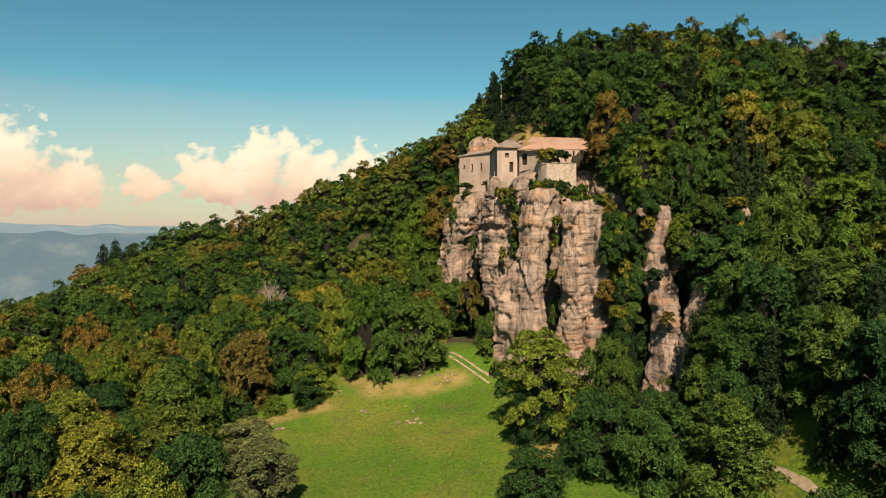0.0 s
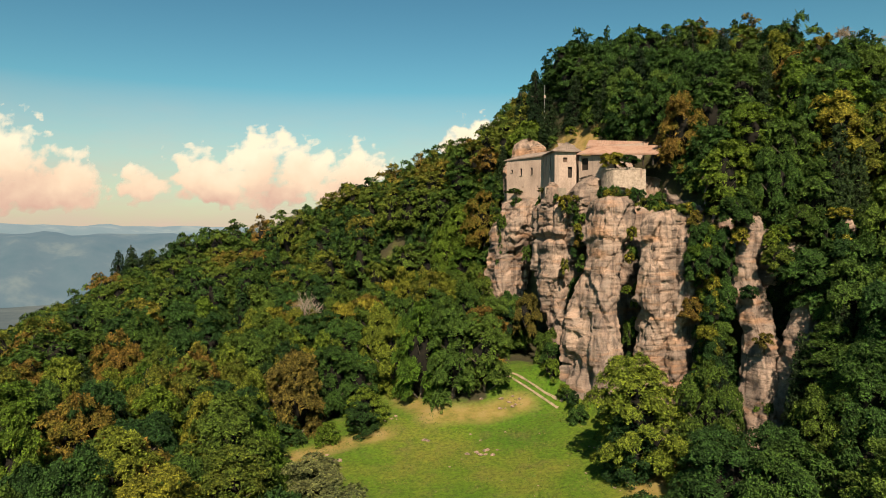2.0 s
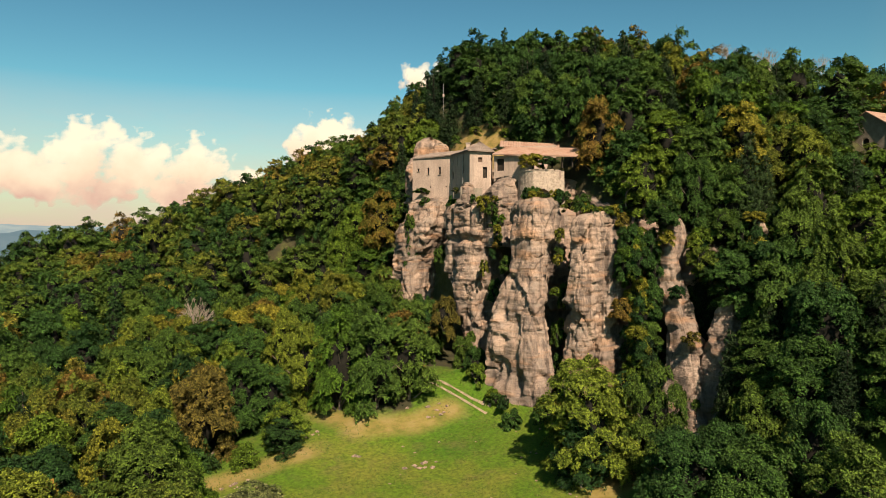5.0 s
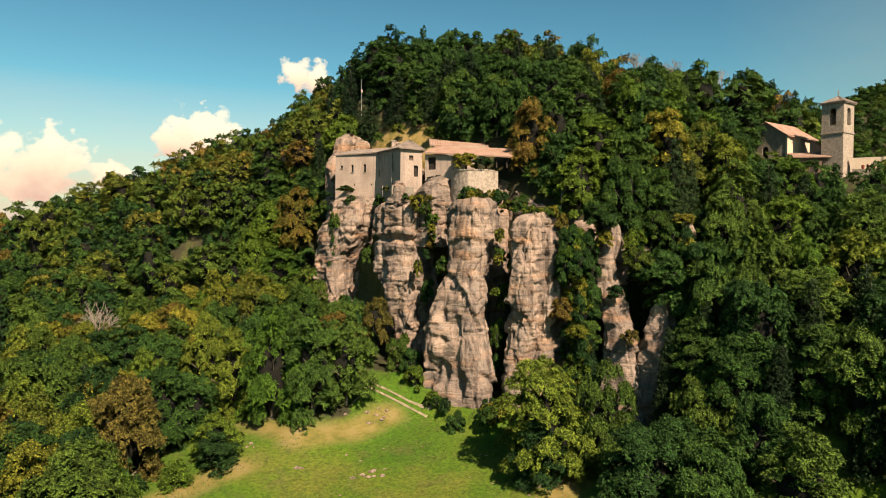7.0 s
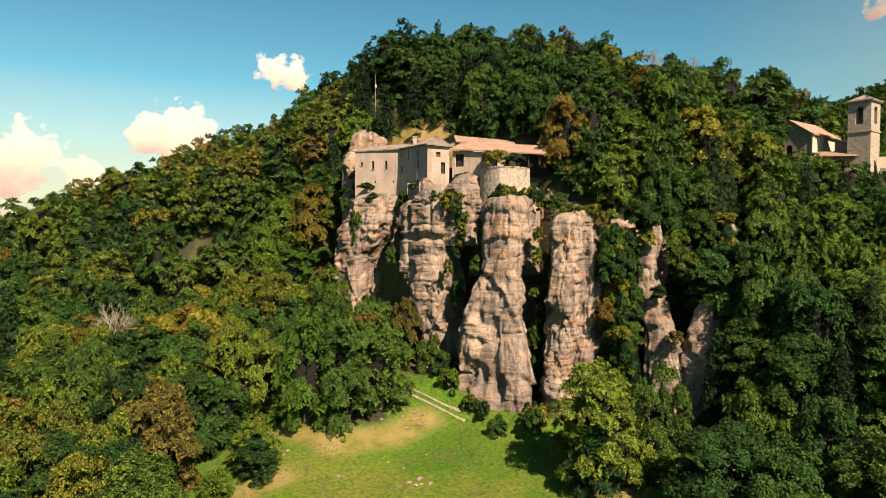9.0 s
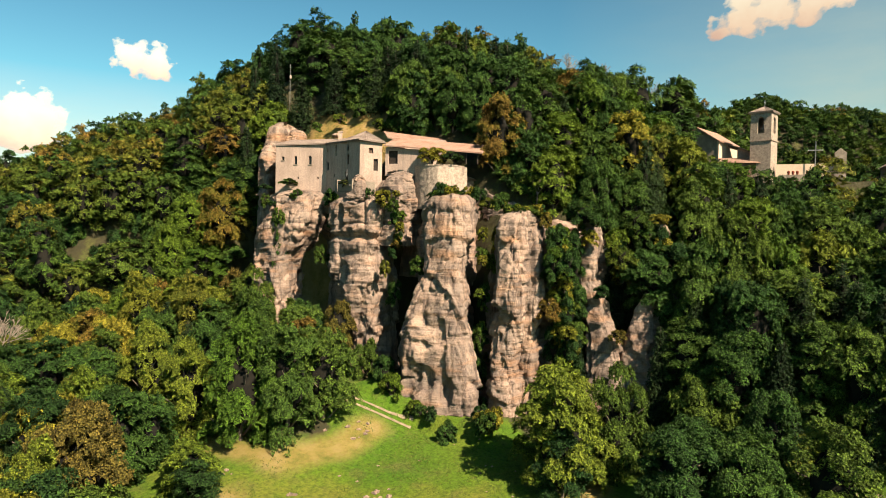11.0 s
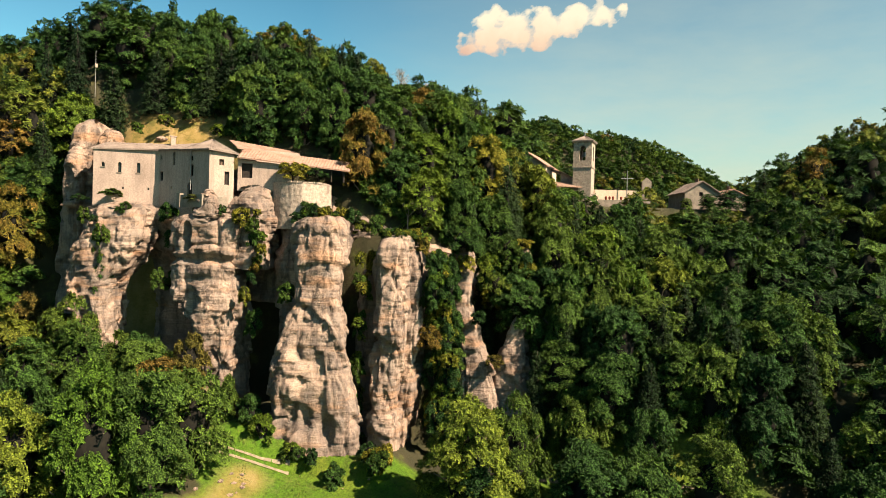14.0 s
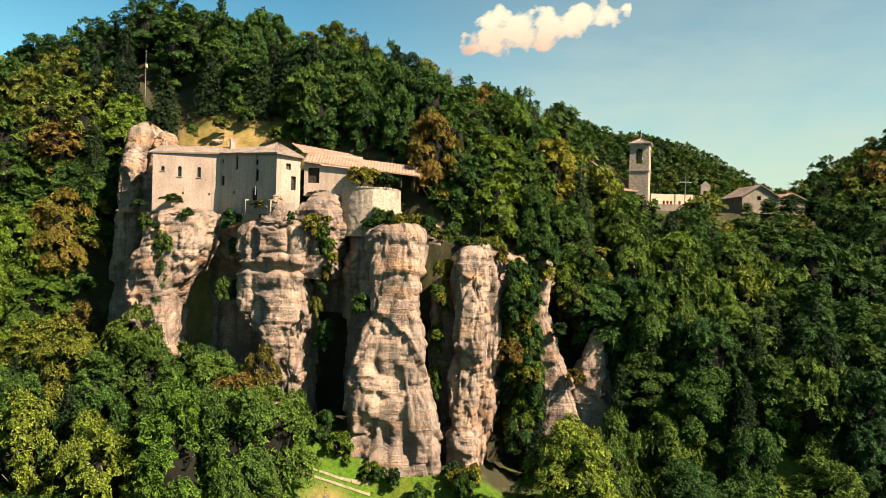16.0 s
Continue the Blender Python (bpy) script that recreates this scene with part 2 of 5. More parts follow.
SWELLS = [(0, 215, 13, 26, -6.0), (25, 228, 11, 14, 8.0), (8, 168, 6, 12, -3.5), (-55, 212, 22, 26, 3.0), (59, 111, 10, 8, -4.5), (113, 57, 13, 14, 9.0), (186, 150, 22, 30, 6.0), (61, 152, 14, 10, 2.5), (86, 123, 9, 9, -3.0), (-88, 184, 16, 20, 2.5), (203, 108, 12, 18, 2.0), (138, 166, 24, 22, 13.0), (112, 150, 16, 14, 6.0), (180, 170, 13, 11, -4.0)]


def height(x, y):
    """The ground's height at plan points."""
    x, y = np.asarray(x, float), np.asarray(y, float)
    s = (x - FOOT[0]) * CROSS[0] + (y - FOOT[1]) * CROSS[1]
    u = (x - FOOT[0]) * ALONG[0] + (y - FOOT[1]) * ALONG[1]
    es, ez, w, tz, run = (np.interp(u, U, k) for k in (EDGE_S, EDGE_Z, FACE_W, TOP_Z, RUN))
    low = 2 + 0.19 * np.clip(-u - 25, 0, 120) + np.interp(u, (-70, -40, -13, -4, 0, 20, 40, 60), (0, 10, 9, 5, 4.7, 3.5, 2, 1)) * smooth01((s + 34) / 32)
    low = low - 0.10 * np.clip(62 - y, 0, 90)
    shift = np.where(w < 8, 2.5, 0.0)
    z = low + (ez - low) * smooth01((s - es - shift + w) / w)
    t = np.clip((s - es - shift) / run, 0, 1)
    z = z + (tz - ez) * (1 - (1 - t) ** np.interp(u, (-75, -58), (1.2, 2.0))) * (s > es + shift)
    z = z + 2.4 * np.exp(-((x + 20) / 11) ** 2 - ((y - 107) / 17) ** 2)
    z = z - 12 * smooth01((s - 78) / 50) + 45 * np.exp(-(((x - 198) / 45) ** 2 + ((y - 141) / 57) ** 2)) + 33 * np.exp(-(((x - 166) / 38) ** 2 + ((y - 46) / 40) ** 2))
    z = z + 1.2 * np.sin(x * 0.11 + 1.3) * np.sin(y * 0.09) * smooth01((np.abs(s + 10) - 15) / 20)
    z = z - 32 * smooth01((-x - 62) / 80) - 120 * smooth01((-x - 130) / 300) - 170 * smooth01((y - 200) / 270) - 120 * smooth01((x - 240) / 300) - 60 * smooth01((-y - 20) / 200)
    z = z + 2.1 * smooth01((s + 4.9) / 2.2) * (s < es - 4) * np.interp(u, (-15, -10, 6, 10), (0, 1, 1, 0))
    for bx, by, rx, ry, up in SWELLS:
        z = z + up * np.exp(-((x - bx) / rx) ** 2 - ((y - by) / ry) ** 2)
    along = np.clip((x - 80) * 0.581 - (y - 104) * 0.814, -6, 36)
    off = np.hypot(x - 80 - 0.581 * along, y - 104 + 0.814 * along)
    z = np.maximum(z, 42 - 2.2 * np.clip(off - 6.5, 0, 40))
    z = z - 110 * smooth01((np.hypot(x - 20, y - 110) - 260) / 500)
    return np.maximum(z, -260)


def inside(x, y, poly):
    x, y = np.asarray(x, float), np.asarray(y, float)
    r = np.zeros(x.shape, bool)
    for (x0, y0), (x1, y1) in zip(poly, poly[1:] + poly[:1]):
        if y0 != y1:
            r ^= ((y0 > y) != (y1 > y)) & (x < (x1 - x0) * (y - y0) / (y1 - y0) + x0)
    return r


def blur_edge(x, y, poly, r=3.0):
    return sum(inside(x + r * math.cos(a), y + r * math.sin(a), poly).astype(float) for a in np.arange(8) * 0.785) / 8


BARE = [((-31, 97.5), (-25, 99.2), (-18, 101.5)), ((-16.5, 121), (-14.5, 112), (-10.5, 105.5), (-3, 104.5), (2, 106.5)), ((12, 80), (17, 84), (22, 86.5))]


def worn(x, y, r=1.8):
    """Bare soil along the upper rim of the meadow."""
    best = np.full(np.shape(x), 99.0)
    for line in BARE:
        for (ax, ay), (bx, by) in zip(line, line[1:]):
            t = np.clip(((x - ax) * (bx - ax) + (y - ay) * (by - ay)) / ((bx - ax) ** 2 + (by - ay) ** 2), 0, 1)
            best = np.minimum(best, np.hypot(x - ax - t * (bx - ax), y - ay - t * (by - ay)))
    return np.clip(1.6 - best / r, 0, 1)


far = 12 * 1.28 ** np.arange(1, 24)
xs = np.concatenate((-130 - far[::-1], np.concatenate((np.arange(-130, -40, 2.0), np.arange(-40, 40, 1.0), np.arange(40, 231, 2.0))), 230 + far))
ys = np.concatenate((-30 - far[::-1], np.concatenate((np.arange(-30, 60, 2.0), np.arange(60, 130, 1.0), np.arange(130, 261, 2.0))), 260 + far))
gx, gy = np.meshgrid(xs, ys)
gz = height(gx, gy)
nx, ny = len(xs), len(ys)
idx = np.arange(nx * ny).reshape(ny, nx)
quads = np.stack((idx[:-1, :-1], idx[:-1, 1:], idx[1:, 1:], idx[1:, :-1]), -1).reshape(-1, 4)
me = raw_mesh("ground", np.stack((gx, gy, gz), -1).reshape(-1, 3), quads, GROUND, True)
me.attributes.new("meadow", "FLOAT", "POINT").data.foreach_set("value", blur_edge(gx, gy, MEADOW).ravel().astype(np.float32))
me.attributes.new("dry", "FLOAT", "POINT").data.foreach_set("value", np.maximum(blur_edge(gx, gy, HUMP, 1.5), 0.75 * worn(gx, gy)).ravel().astype(np.float32))
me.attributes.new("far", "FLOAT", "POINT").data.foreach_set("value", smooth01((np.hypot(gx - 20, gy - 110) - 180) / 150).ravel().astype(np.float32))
tagged(new("ground", me), "hilly ground with green meadow and brown forest litter", "ground", kind="structure")


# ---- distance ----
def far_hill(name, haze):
    """Distant woods and fields; the blue air before them is painted on as a glow."""
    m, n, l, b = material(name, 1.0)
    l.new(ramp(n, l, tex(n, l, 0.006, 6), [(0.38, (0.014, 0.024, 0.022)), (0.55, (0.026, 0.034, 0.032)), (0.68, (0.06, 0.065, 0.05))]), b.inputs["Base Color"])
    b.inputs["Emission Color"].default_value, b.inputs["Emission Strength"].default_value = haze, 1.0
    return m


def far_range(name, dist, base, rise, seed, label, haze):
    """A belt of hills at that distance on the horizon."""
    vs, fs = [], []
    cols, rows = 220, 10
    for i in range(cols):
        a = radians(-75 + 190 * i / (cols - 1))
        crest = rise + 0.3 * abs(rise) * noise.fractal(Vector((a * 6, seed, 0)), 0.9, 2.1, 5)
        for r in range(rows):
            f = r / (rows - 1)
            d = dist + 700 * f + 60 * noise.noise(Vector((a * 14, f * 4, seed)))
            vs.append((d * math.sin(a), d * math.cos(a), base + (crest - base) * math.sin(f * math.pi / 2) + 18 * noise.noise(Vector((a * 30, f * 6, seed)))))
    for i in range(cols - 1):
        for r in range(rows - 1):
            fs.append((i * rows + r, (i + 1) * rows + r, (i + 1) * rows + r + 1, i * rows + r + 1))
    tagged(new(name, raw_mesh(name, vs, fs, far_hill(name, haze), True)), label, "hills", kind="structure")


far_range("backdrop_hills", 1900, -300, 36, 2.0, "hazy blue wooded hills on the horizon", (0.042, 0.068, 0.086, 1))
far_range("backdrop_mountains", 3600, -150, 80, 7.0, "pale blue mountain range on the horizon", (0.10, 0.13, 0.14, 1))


def cloud_material(name, seed, warm):
    m = bpy.data.materials.new(name)
    m.use_nodes = True
    n, l = m.node_tree.nodes, m.node_tree.links
    n.remove(n["Principled BSDF"])
    uv = n.new("ShaderNodeTexCoord").outputs["UV"]
    sp = n.new("ShaderNodeSeparateXYZ")
    l.new(uv, sp.inputs[0])
    mp = n.new("ShaderNodeMapping")
    mp.inputs["Location"].default_value = (seed * 3.1, seed * 1.7, seed)
    l.new(n.new("ShaderNodeTexCoord").outputs["Object"], mp.inputs[0])
    at = n.new("ShaderNodeAttribute")
    at.attribute_name = "body"
    big, puff = tex(n, l, 0.0048, 7, mp.outputs[0], 0.55), tex(n, l, 0.016, 8, mp.outputs[0], 0.6)
    d = maths(n, l, "ADD", at.outputs["Fac"], maths(n, l, "MULTIPLY", maths(n, l, "SUBTRACT", big, 0.5), 1.1))
    d = maths(n, l, "ADD", d, maths(n, l, "MULTIPLY", maths(n, l, "SUBTRACT", puff, 0.5), 0.34))
    alpha = ramp(n, l, d, [(0.17, (0, 0, 0)), (0.27, (0.55, 0.55, 0.55)), (0.42, (1, 1, 1))])
    # sunlit tops and shaded undersides are painted into the cloud's own glow
    shade = maths(n, l, "ADD", maths(n, l, "MULTIPLY", sp.outputs[1], 1.0), maths(n, l, "MULTIPLY", big, 0.5))
    col = ramp(n, l, shade, [(0.38, (0.66, 0.42, 0.32)), (0.60, (0.92, 0.68, 0.47)), (0.85, (1.0, 0.86, 0.62))])
    em, tr, ms = n.new("ShaderNodeEmission"), n.new("ShaderNodeBsdfTransparent"), n.new("ShaderNodeMixShader")
    em.inputs[1].default_value = 0.48 * warm
    l.new(col, em.inputs[0]), l.new(alpha, ms.inputs[0]), l.new(tr.outputs[0], ms.inputs[1]), l.new(em.outputs[0], ms.inputs[2])
    l.new(ms.outputs[0], n["Material Output"].inputs[0])
    return m


def cloud(az, up, wide, tall, seed, lumps, warm=1.0):
    """A far cumulus, turned to the valley: lumps (x, y, radius) in its own frame of -1..1 give its body."""
    nx_, ny_ = 110, 60
    vs, body, uvs = [], [], []
    dist = 4200
    c = Vector((math.sin(radians(az)) * math.cos(radians(up)), math.cos(radians(az)) * math.cos(radians(up)), math.sin(radians(up))))
    rt = Vector((math.cos(radians(az)), -math.sin(radians(az)), 0))
    upv = rt.cross(c)
    for j in range(ny_):
        for i in range(nx_):
            x, y = -1 + 2 * i / (nx_ - 1), -1 + 2 * j / (ny_ - 1)
            p = c * dist + rt * (x * dist * math.tan(radians(wide / 2))) + upv * (y * dist * math.tan(radians(tall / 2)))
            vs.append(p)
            wx, wy = (x + 0.06 * noise.noise(Vector((x * wide * 0.5, y * tall * 0.5, seed)))) * wide, (y + 0.16 * noise.noise(Vector((x * wide * 0.5, y * tall * 0.5, seed + 7)))) * tall
            v = math.log(sum(math.exp(6 * (1 - math.hypot(wx - a * wide, wy - b * tall) / (r * tall))) for a, b, r in lumps)) / 6
            v += 0.26 * noise.fractal(Vector((x * wide * 0.45, y * tall * 0.6, seed * 9)), 0.8, 2.0, 5) - 0.1
            edge = min(1 - abs(x), 1 - abs(y)) * 3
            flat = min(0.0, (y + 0.55) * 1.6)
            body.append(max(-1.0, min(v * 0.9, 0.7) + flat - max(0.0, 0.5 - edge) * 2))
            uvs.append((x * 0.5 + 0.5, y * 0.5 + 0.5))
    ids = np.arange(nx_ * ny_).reshape(ny_, nx_)
    q = np.stack((ids[:-1, :-1], ids[:-1, 1:], ids[1:, 1:], ids[1:, :-1]), -1).reshape(-1, 4)
    me = raw_mesh("cloud", vs, q, cloud_material("cloud", seed, warm))
    me.attributes.new("body", "FLOAT", "POINT").data.foreach_set("value", np.array(body, np.float32))
    layer = me.uv_layers.new(name="UVMap")
    layer.data.foreach_set("uv", np.array([uvs[k] for f in q for k in f], np.float32).ravel())
    ob = tagged(new("backdrop_cloud", me), "cream white cumulus cloud in the blue sky", "cloud", kind="structure")
    ob.visible_shadow = False


cloud(-13.5, 5.9, 27, 9.2, 1.0, [(-0.75, -0.4, 0.5), (-0.45, -0.2, 0.62), (-0.1, 0.05, 0.82), (0.15, -0.05, 0.8), (0.5, -0.15, 0.75), (0.8, -0.4, 0.45), (0.0, -0.5, 0.8), (-0.3, -0.55, 0.6), (0.4, -0.55, 0.7)])
cloud(-32, 6.2, 17, 11, 2.0, [(-0.6, 0.0, 1.1), (-0.1, -0.2, 0.9), (0.4, -0.45, 0.7), (-0.5, -0.5, 1.0), (0.1, -0.6, 0.8)])
cloud(3.2, 8.1, 9, 6.2, 3.0, [(-0.15, 0.05, 0.9), (0.3, -0.05, 0.8), (-0.45, -0.4, 0.6), (0.0, -0.5, 0.9)])
cloud(11.6, 13.0, 8.6, 4.6, 4.0, [(-0.25, 0.0, 0.8), (0.2, -0.15, 0.75)])
cloud(62.0, 17.8, 16.5, 7.2, 5.0, [(-0.64, -0.45, 0.36), (-0.42, -0.22, 0.56), (-0.18, -0.1, 0.58), (0.1, 0.0, 0.58), (0.36, 0.08, 0.54), (-0.38, 0.22, 0.3), (0.64, 0.24, 0.4), (0.05, -0.32, 0.3), (0.8, 0.34, 0.24)], 0.62)


def haze_bank(az0, az1, up, label, tone, fade=1.3):
    """A thin warm haze low over the horizon."""
    m = bpy.data.materials.new("haze")
    m.use_nodes = True
    n, l = m.node_tree.nodes, m.node_tree.links
    n.remove(n["Principled BSDF"])
    at = n.new("ShaderNodeAttribute")
    at.attribute_name = "body"
    wisps = tex(n, l, 0.0016, 6, None, 0.6, (1, 1, 3.5))
    d = maths(n, l, "MULTIPLY", at.outputs["Fac"], maths(n, l, "ADD", wisps, 0.45), True)
    em, tr, ms = n.new("ShaderNodeEmission"), n.new("ShaderNodeBsdfTransparent"), n.new("ShaderNodeMixShader")
    em.inputs[0].default_value, em.inputs[1].default_value = tone, 0.4
    l.new(d, ms.inputs[0]), l.new(tr.outputs[0], ms.inputs[1]), l.new(em.outputs[0], ms.inputs[2])
    l.new(ms.outputs[0], n["Material Output"].inputs[0])
    cols, rows_ = 60, 20
    vs, body = [], []
    for i in range(cols):
        a = radians(az0 + (az1 - az0) * i / (cols - 1))
        for r in range(rows_):
            f = r / (rows_ - 1)
            e = radians(-1.5 + (up + 1.5) * f)
            vs.append((4400 * math.sin(a) * math.cos(e), 4400 * math.cos(a) * math.cos(e), 4400 * math.sin(e)))
            side = min(1.0, 5 * min(i, cols - 1 - i) / cols)
            body.append(side * (1 - f) ** fade * 0.95)
    ids = np.arange(cols * rows_).reshape(cols, rows_)
    q = np.stack((ids[:-1, :-1], ids[1:, :-1], ids[1:, 1:], ids[:-1, 1:]), -1).reshape(-1, 4)
    me = raw_mesh("haze", vs, q, m)
    me.attributes.new("body", "FLOAT", "POINT").data.foreach_set("value", np.array(body, np.float32))
    tagged(new("backdrop_haze", me), label, "haze", kind="structure").visible_shadow = False


haze_bank(-62, 34, 12, "thin pinkish haze low over the horizon", (0.80, 0.57, 0.47, 1), 0.85)
haze_bank(44, 150, 28, "pale cream haze low over the hills", (0.46, 0.49, 0.385, 1), 1.0)


# ---- cliff ----
def on_cliff(u, s):
    p = FOOT + ALONG * u + CROSS * s
    return float(p[0]), float(p[1])


def facets(p, wide, tall, amp, tilt):
    """Planar blocks of rock, each set in or out and tilted its own way."""
    q = Vector((p.x / wide, p.y / wide, p.z / tall))
    dist, pts = noise.voronoi(q)
    c, d = pts[0], q - pts[0]
    r = [noise.cell(c * 7.31 + Vector((k * 5.7, 0, 0))) - 0.5 for k in range(4)]
    return amp * r[0] + tilt * (r[1] * d.x + r[2] * d.y + 0.8 * r[3] * d.z), dist[1] - dist[0]


def smooth_step(x, a, b):
    t = max(0.0, min(1.0, (x - a) / (b - a)))
    return t * t * (3 - 2 * t)


def rock_skin(p, hollows=()):
    """How far the rock bulges at p: swells, flutes, blocks, ledges, cracks and hollows."""
    warp = noise.noise(p * 0.22)
    w = p + 0.4 * noise.noise_vector(p * 0.35) + Vector((0.5 * warp, -0.5 * warp, 0.5 * warp))
    e = -0.15 + noise.noise(p * 0.09) * 0.6 + 0.35 * noise.noise(Vector((p.x * 0.3, p.y * 0.3, p.z * 0.05 + 11)))
    b1, gap = facets(w, 3.6, 5.5, 0.46, 0.42)
    b2, gap2 = facets(w, 1.6, 1.7, 0.15, 0.20)
    e += b1 + b2 - 0.17 * max(0.0, 1 - gap * 6) - 0.06 * max(0.0, 1 - gap2 * 6)
    ledge = (p.z + warp * 0.8 + noise.noise(Vector((p.x * 0.07, p.y * 0.07, 3))) * 3) / 6.5
    k = ledge - math.floor(ledge)
    e += 0.20 * (smooth_step(k, 0.0, 0.07) - 1) * max(0.0, min(1.0, 0.4 + 1.5 * noise.noise(p * 0.11))) + 0.1 * k
    bed = (p.z + warp * 0.5 + noise.noise(Vector((p.x * 0.11, p.y * 0.11, 8))) * 1.2) / 1.5
    k = bed - math.floor(bed)
    e -= 0.19 * max(0.0, 1 - abs(k - 0.15) * 6) * max(0.0, min(1.0, 0.35 + 1.7 * noise.noise(p * 0.16 + Vector((7, 0, 0)))))
    e += noise.noise(p * 0.5) * 0.14 + noise.noise(p * 1.3) * 0.06 + noise.noise(p * 2.6) * 0.05 - 0.16 * max(0.0, 0.14 - abs(noise.noise(Vector((w.x * 0.45, w.y * 0.45, w.z * 0.2 + 5))))) / 0.14
    for x, y, z, rh, rv, deep in hollows:
        t = ((p.x - x) ** 2 + (p.y - y) ** 2) / (rh * rh) + ((p.z - z) / rv) ** 2
        if t < 2.0:
            e -= 0.55 * deep * smooth_step(1.5 - t - 0.5 * noise.noise(p * 1.1), 0.0, 1.0)
    return e


def rock_pillar(levels, seg=120, rows=120, seed=0.0, square=0.62, cap=1.6, hollows=()):
    """A weathered column, lofted through levels (z, along, front, half-width, half-depth)."""
    bm = bmesh.new()
    lv = np.array(levels, float)
    shift = Vector((seed * 17.3, seed * 9.1, 0))
    hollows = [(x + shift.x, y + shift.y, *r) for x, y, *r in hollows]
    out_w, out_d = Vector((*ALONG, 0)), Vector((*CROSS, 0))
    rings = []
    for r in range(rows + 1):
        z = lv[0, 0] + (lv[-1, 0] - lv[0, 0]) * r / rows
        u, front, a, d = (np.interp(z, lv[:, 0], lv[:, k]) for k in range(1, 5))
        cx, cy = on_cliff(u, front + d)
        top = lv[-1, 0] - z
        if top < cap:
            f = math.sqrt(max(0.0, 1 - (1 - top / cap) ** 2)) * 0.7 + 0.3
            a, d = a * f, d * f
        ring = []
        for k in range(seg):
            t = 2 * math.pi * k / seg
            c, s = math.cos(t), math.sin(t)
            c2, s2 = math.copysign(abs(c) ** square, c), math.copysign(abs(s) ** square, s)
            out = out_w * c + out_d * s
            p = Vector((cx, cy, z)) + out_w * (a * c2) + out_d * (d * s2)
            q = p + out * rock_skin(p + shift, hollows)
            q.z += 0.3 * noise.noise(p * 0.5 + shift)
            ring.append(bm.verts.new(q))
        rings.append(ring)
    for a, b in zip(rings, rings[1:]):
        for k in range(seg):
            bm.faces.new((a[k], a[(k + 1) % seg], b[(k + 1) % seg], b[k]))
    bm.faces.new(rings[-1])
    bmesh.ops.recalc_face_normals(bm, faces=bm.faces)
    return bm


def cliff_wall():
    """The sheet of rock behind the columns."""
    bm = bmesh.new()
    grid = []
    out = Vector((-CROSS[0], -CROSS[1], 0))
    for i in range(190):
        u = -62 + 89 * i / 189
        x, y = on_cliff(u, float(np.interp(u, U, EDGE_S)) + 1.4)
        z0, z1 = float(height(x - 5 * CROSS[0], y - 5 * CROSS[1])) - 3, float(np.interp(u, U, EDGE_Z)) + 0.8
        col = []
        for r in range(101):
            f = r / 100
            p = Vector((x, y, z0 + (z1 - z0) * f))
            q = p + out * (rock_skin(p) + (1 - f) * 1.5 - 3.5 * max(0.0, f - 0.93) / 0.07)
            col.append(bm.verts.new(q))
        grid.append(col)
    for a, b in zip(grid, grid[1:]):
        for r in range(100):
            bm.faces.new((a[r], b[r], b[r + 1], a[r + 1]))
    return bm


tagged(mesh_object("cliff_wall", cliff_wall(), ROCK), "pale weathered sandstone cliff face with dark streaks", "cliff", kind="structure")
HOLE = (13.6, 107.8, 32.2, 0.75, 1.5, 2.2)


def pits(*rows):
    return [(*on_cliff(u, s), z, rh, rv, deep) for u, s, z, rh, rv, deep in rows]


PITS_LOW = pits((-0.6, -2.6, 11.6, 0.9, 1.9, 1.5), (-5.8, -2.4, 13.5, 0.8, 1.5, 1.2), (-3.6, -2.8, 12.5, 0.7, 1.6, 1.0), (-2.2, -2.2, 19, 0.8, 1.8, 1.0), (-5.4, -2.0, 20.5, 0.8, 0.7, 0.9), (-5.0, -2.2, 17.5, 0.9, 0.5, 0.8))
PITS_THIN = pits((3.2, 1.3, 17.0, 0.5, 0.8, 1.1), (4.4, 1.7, 18.6, 0.45, 0.7, 1.0), (3.6, 1.8, 20.2, 0.5, 0.6, 0.9), (5.4, 1.7, 17.6, 0.4, 0.8, 0.9), (3.0, 2.0, 25, 0.9, 2.0, 0.9))
PITS_LEFT = pits((-39.4, 2.2, 28.5, 0.8, 1.0, 1.6), (-38.2, 1.9, 26.6, 0.7, 0.7, 1.4), (-39.2, 2.0, 25.4, 0.6, 0.6, 1.2), (-37.2, 1.2, 23.2, 1.0, 0.6, 1.4), (-35.8, 2.2, 30.5, 0.6, 1.0, 1.0))
PITS_BELOW = pits((-22.8, 2.0, 34.2, 0.9, 1.9, 2.0), (-20.5, 1.9, 36.8, 0.8, 0.5, 1.0), (-24.4, 2.6, 33.6, 0.6, 1.4, 1.2))
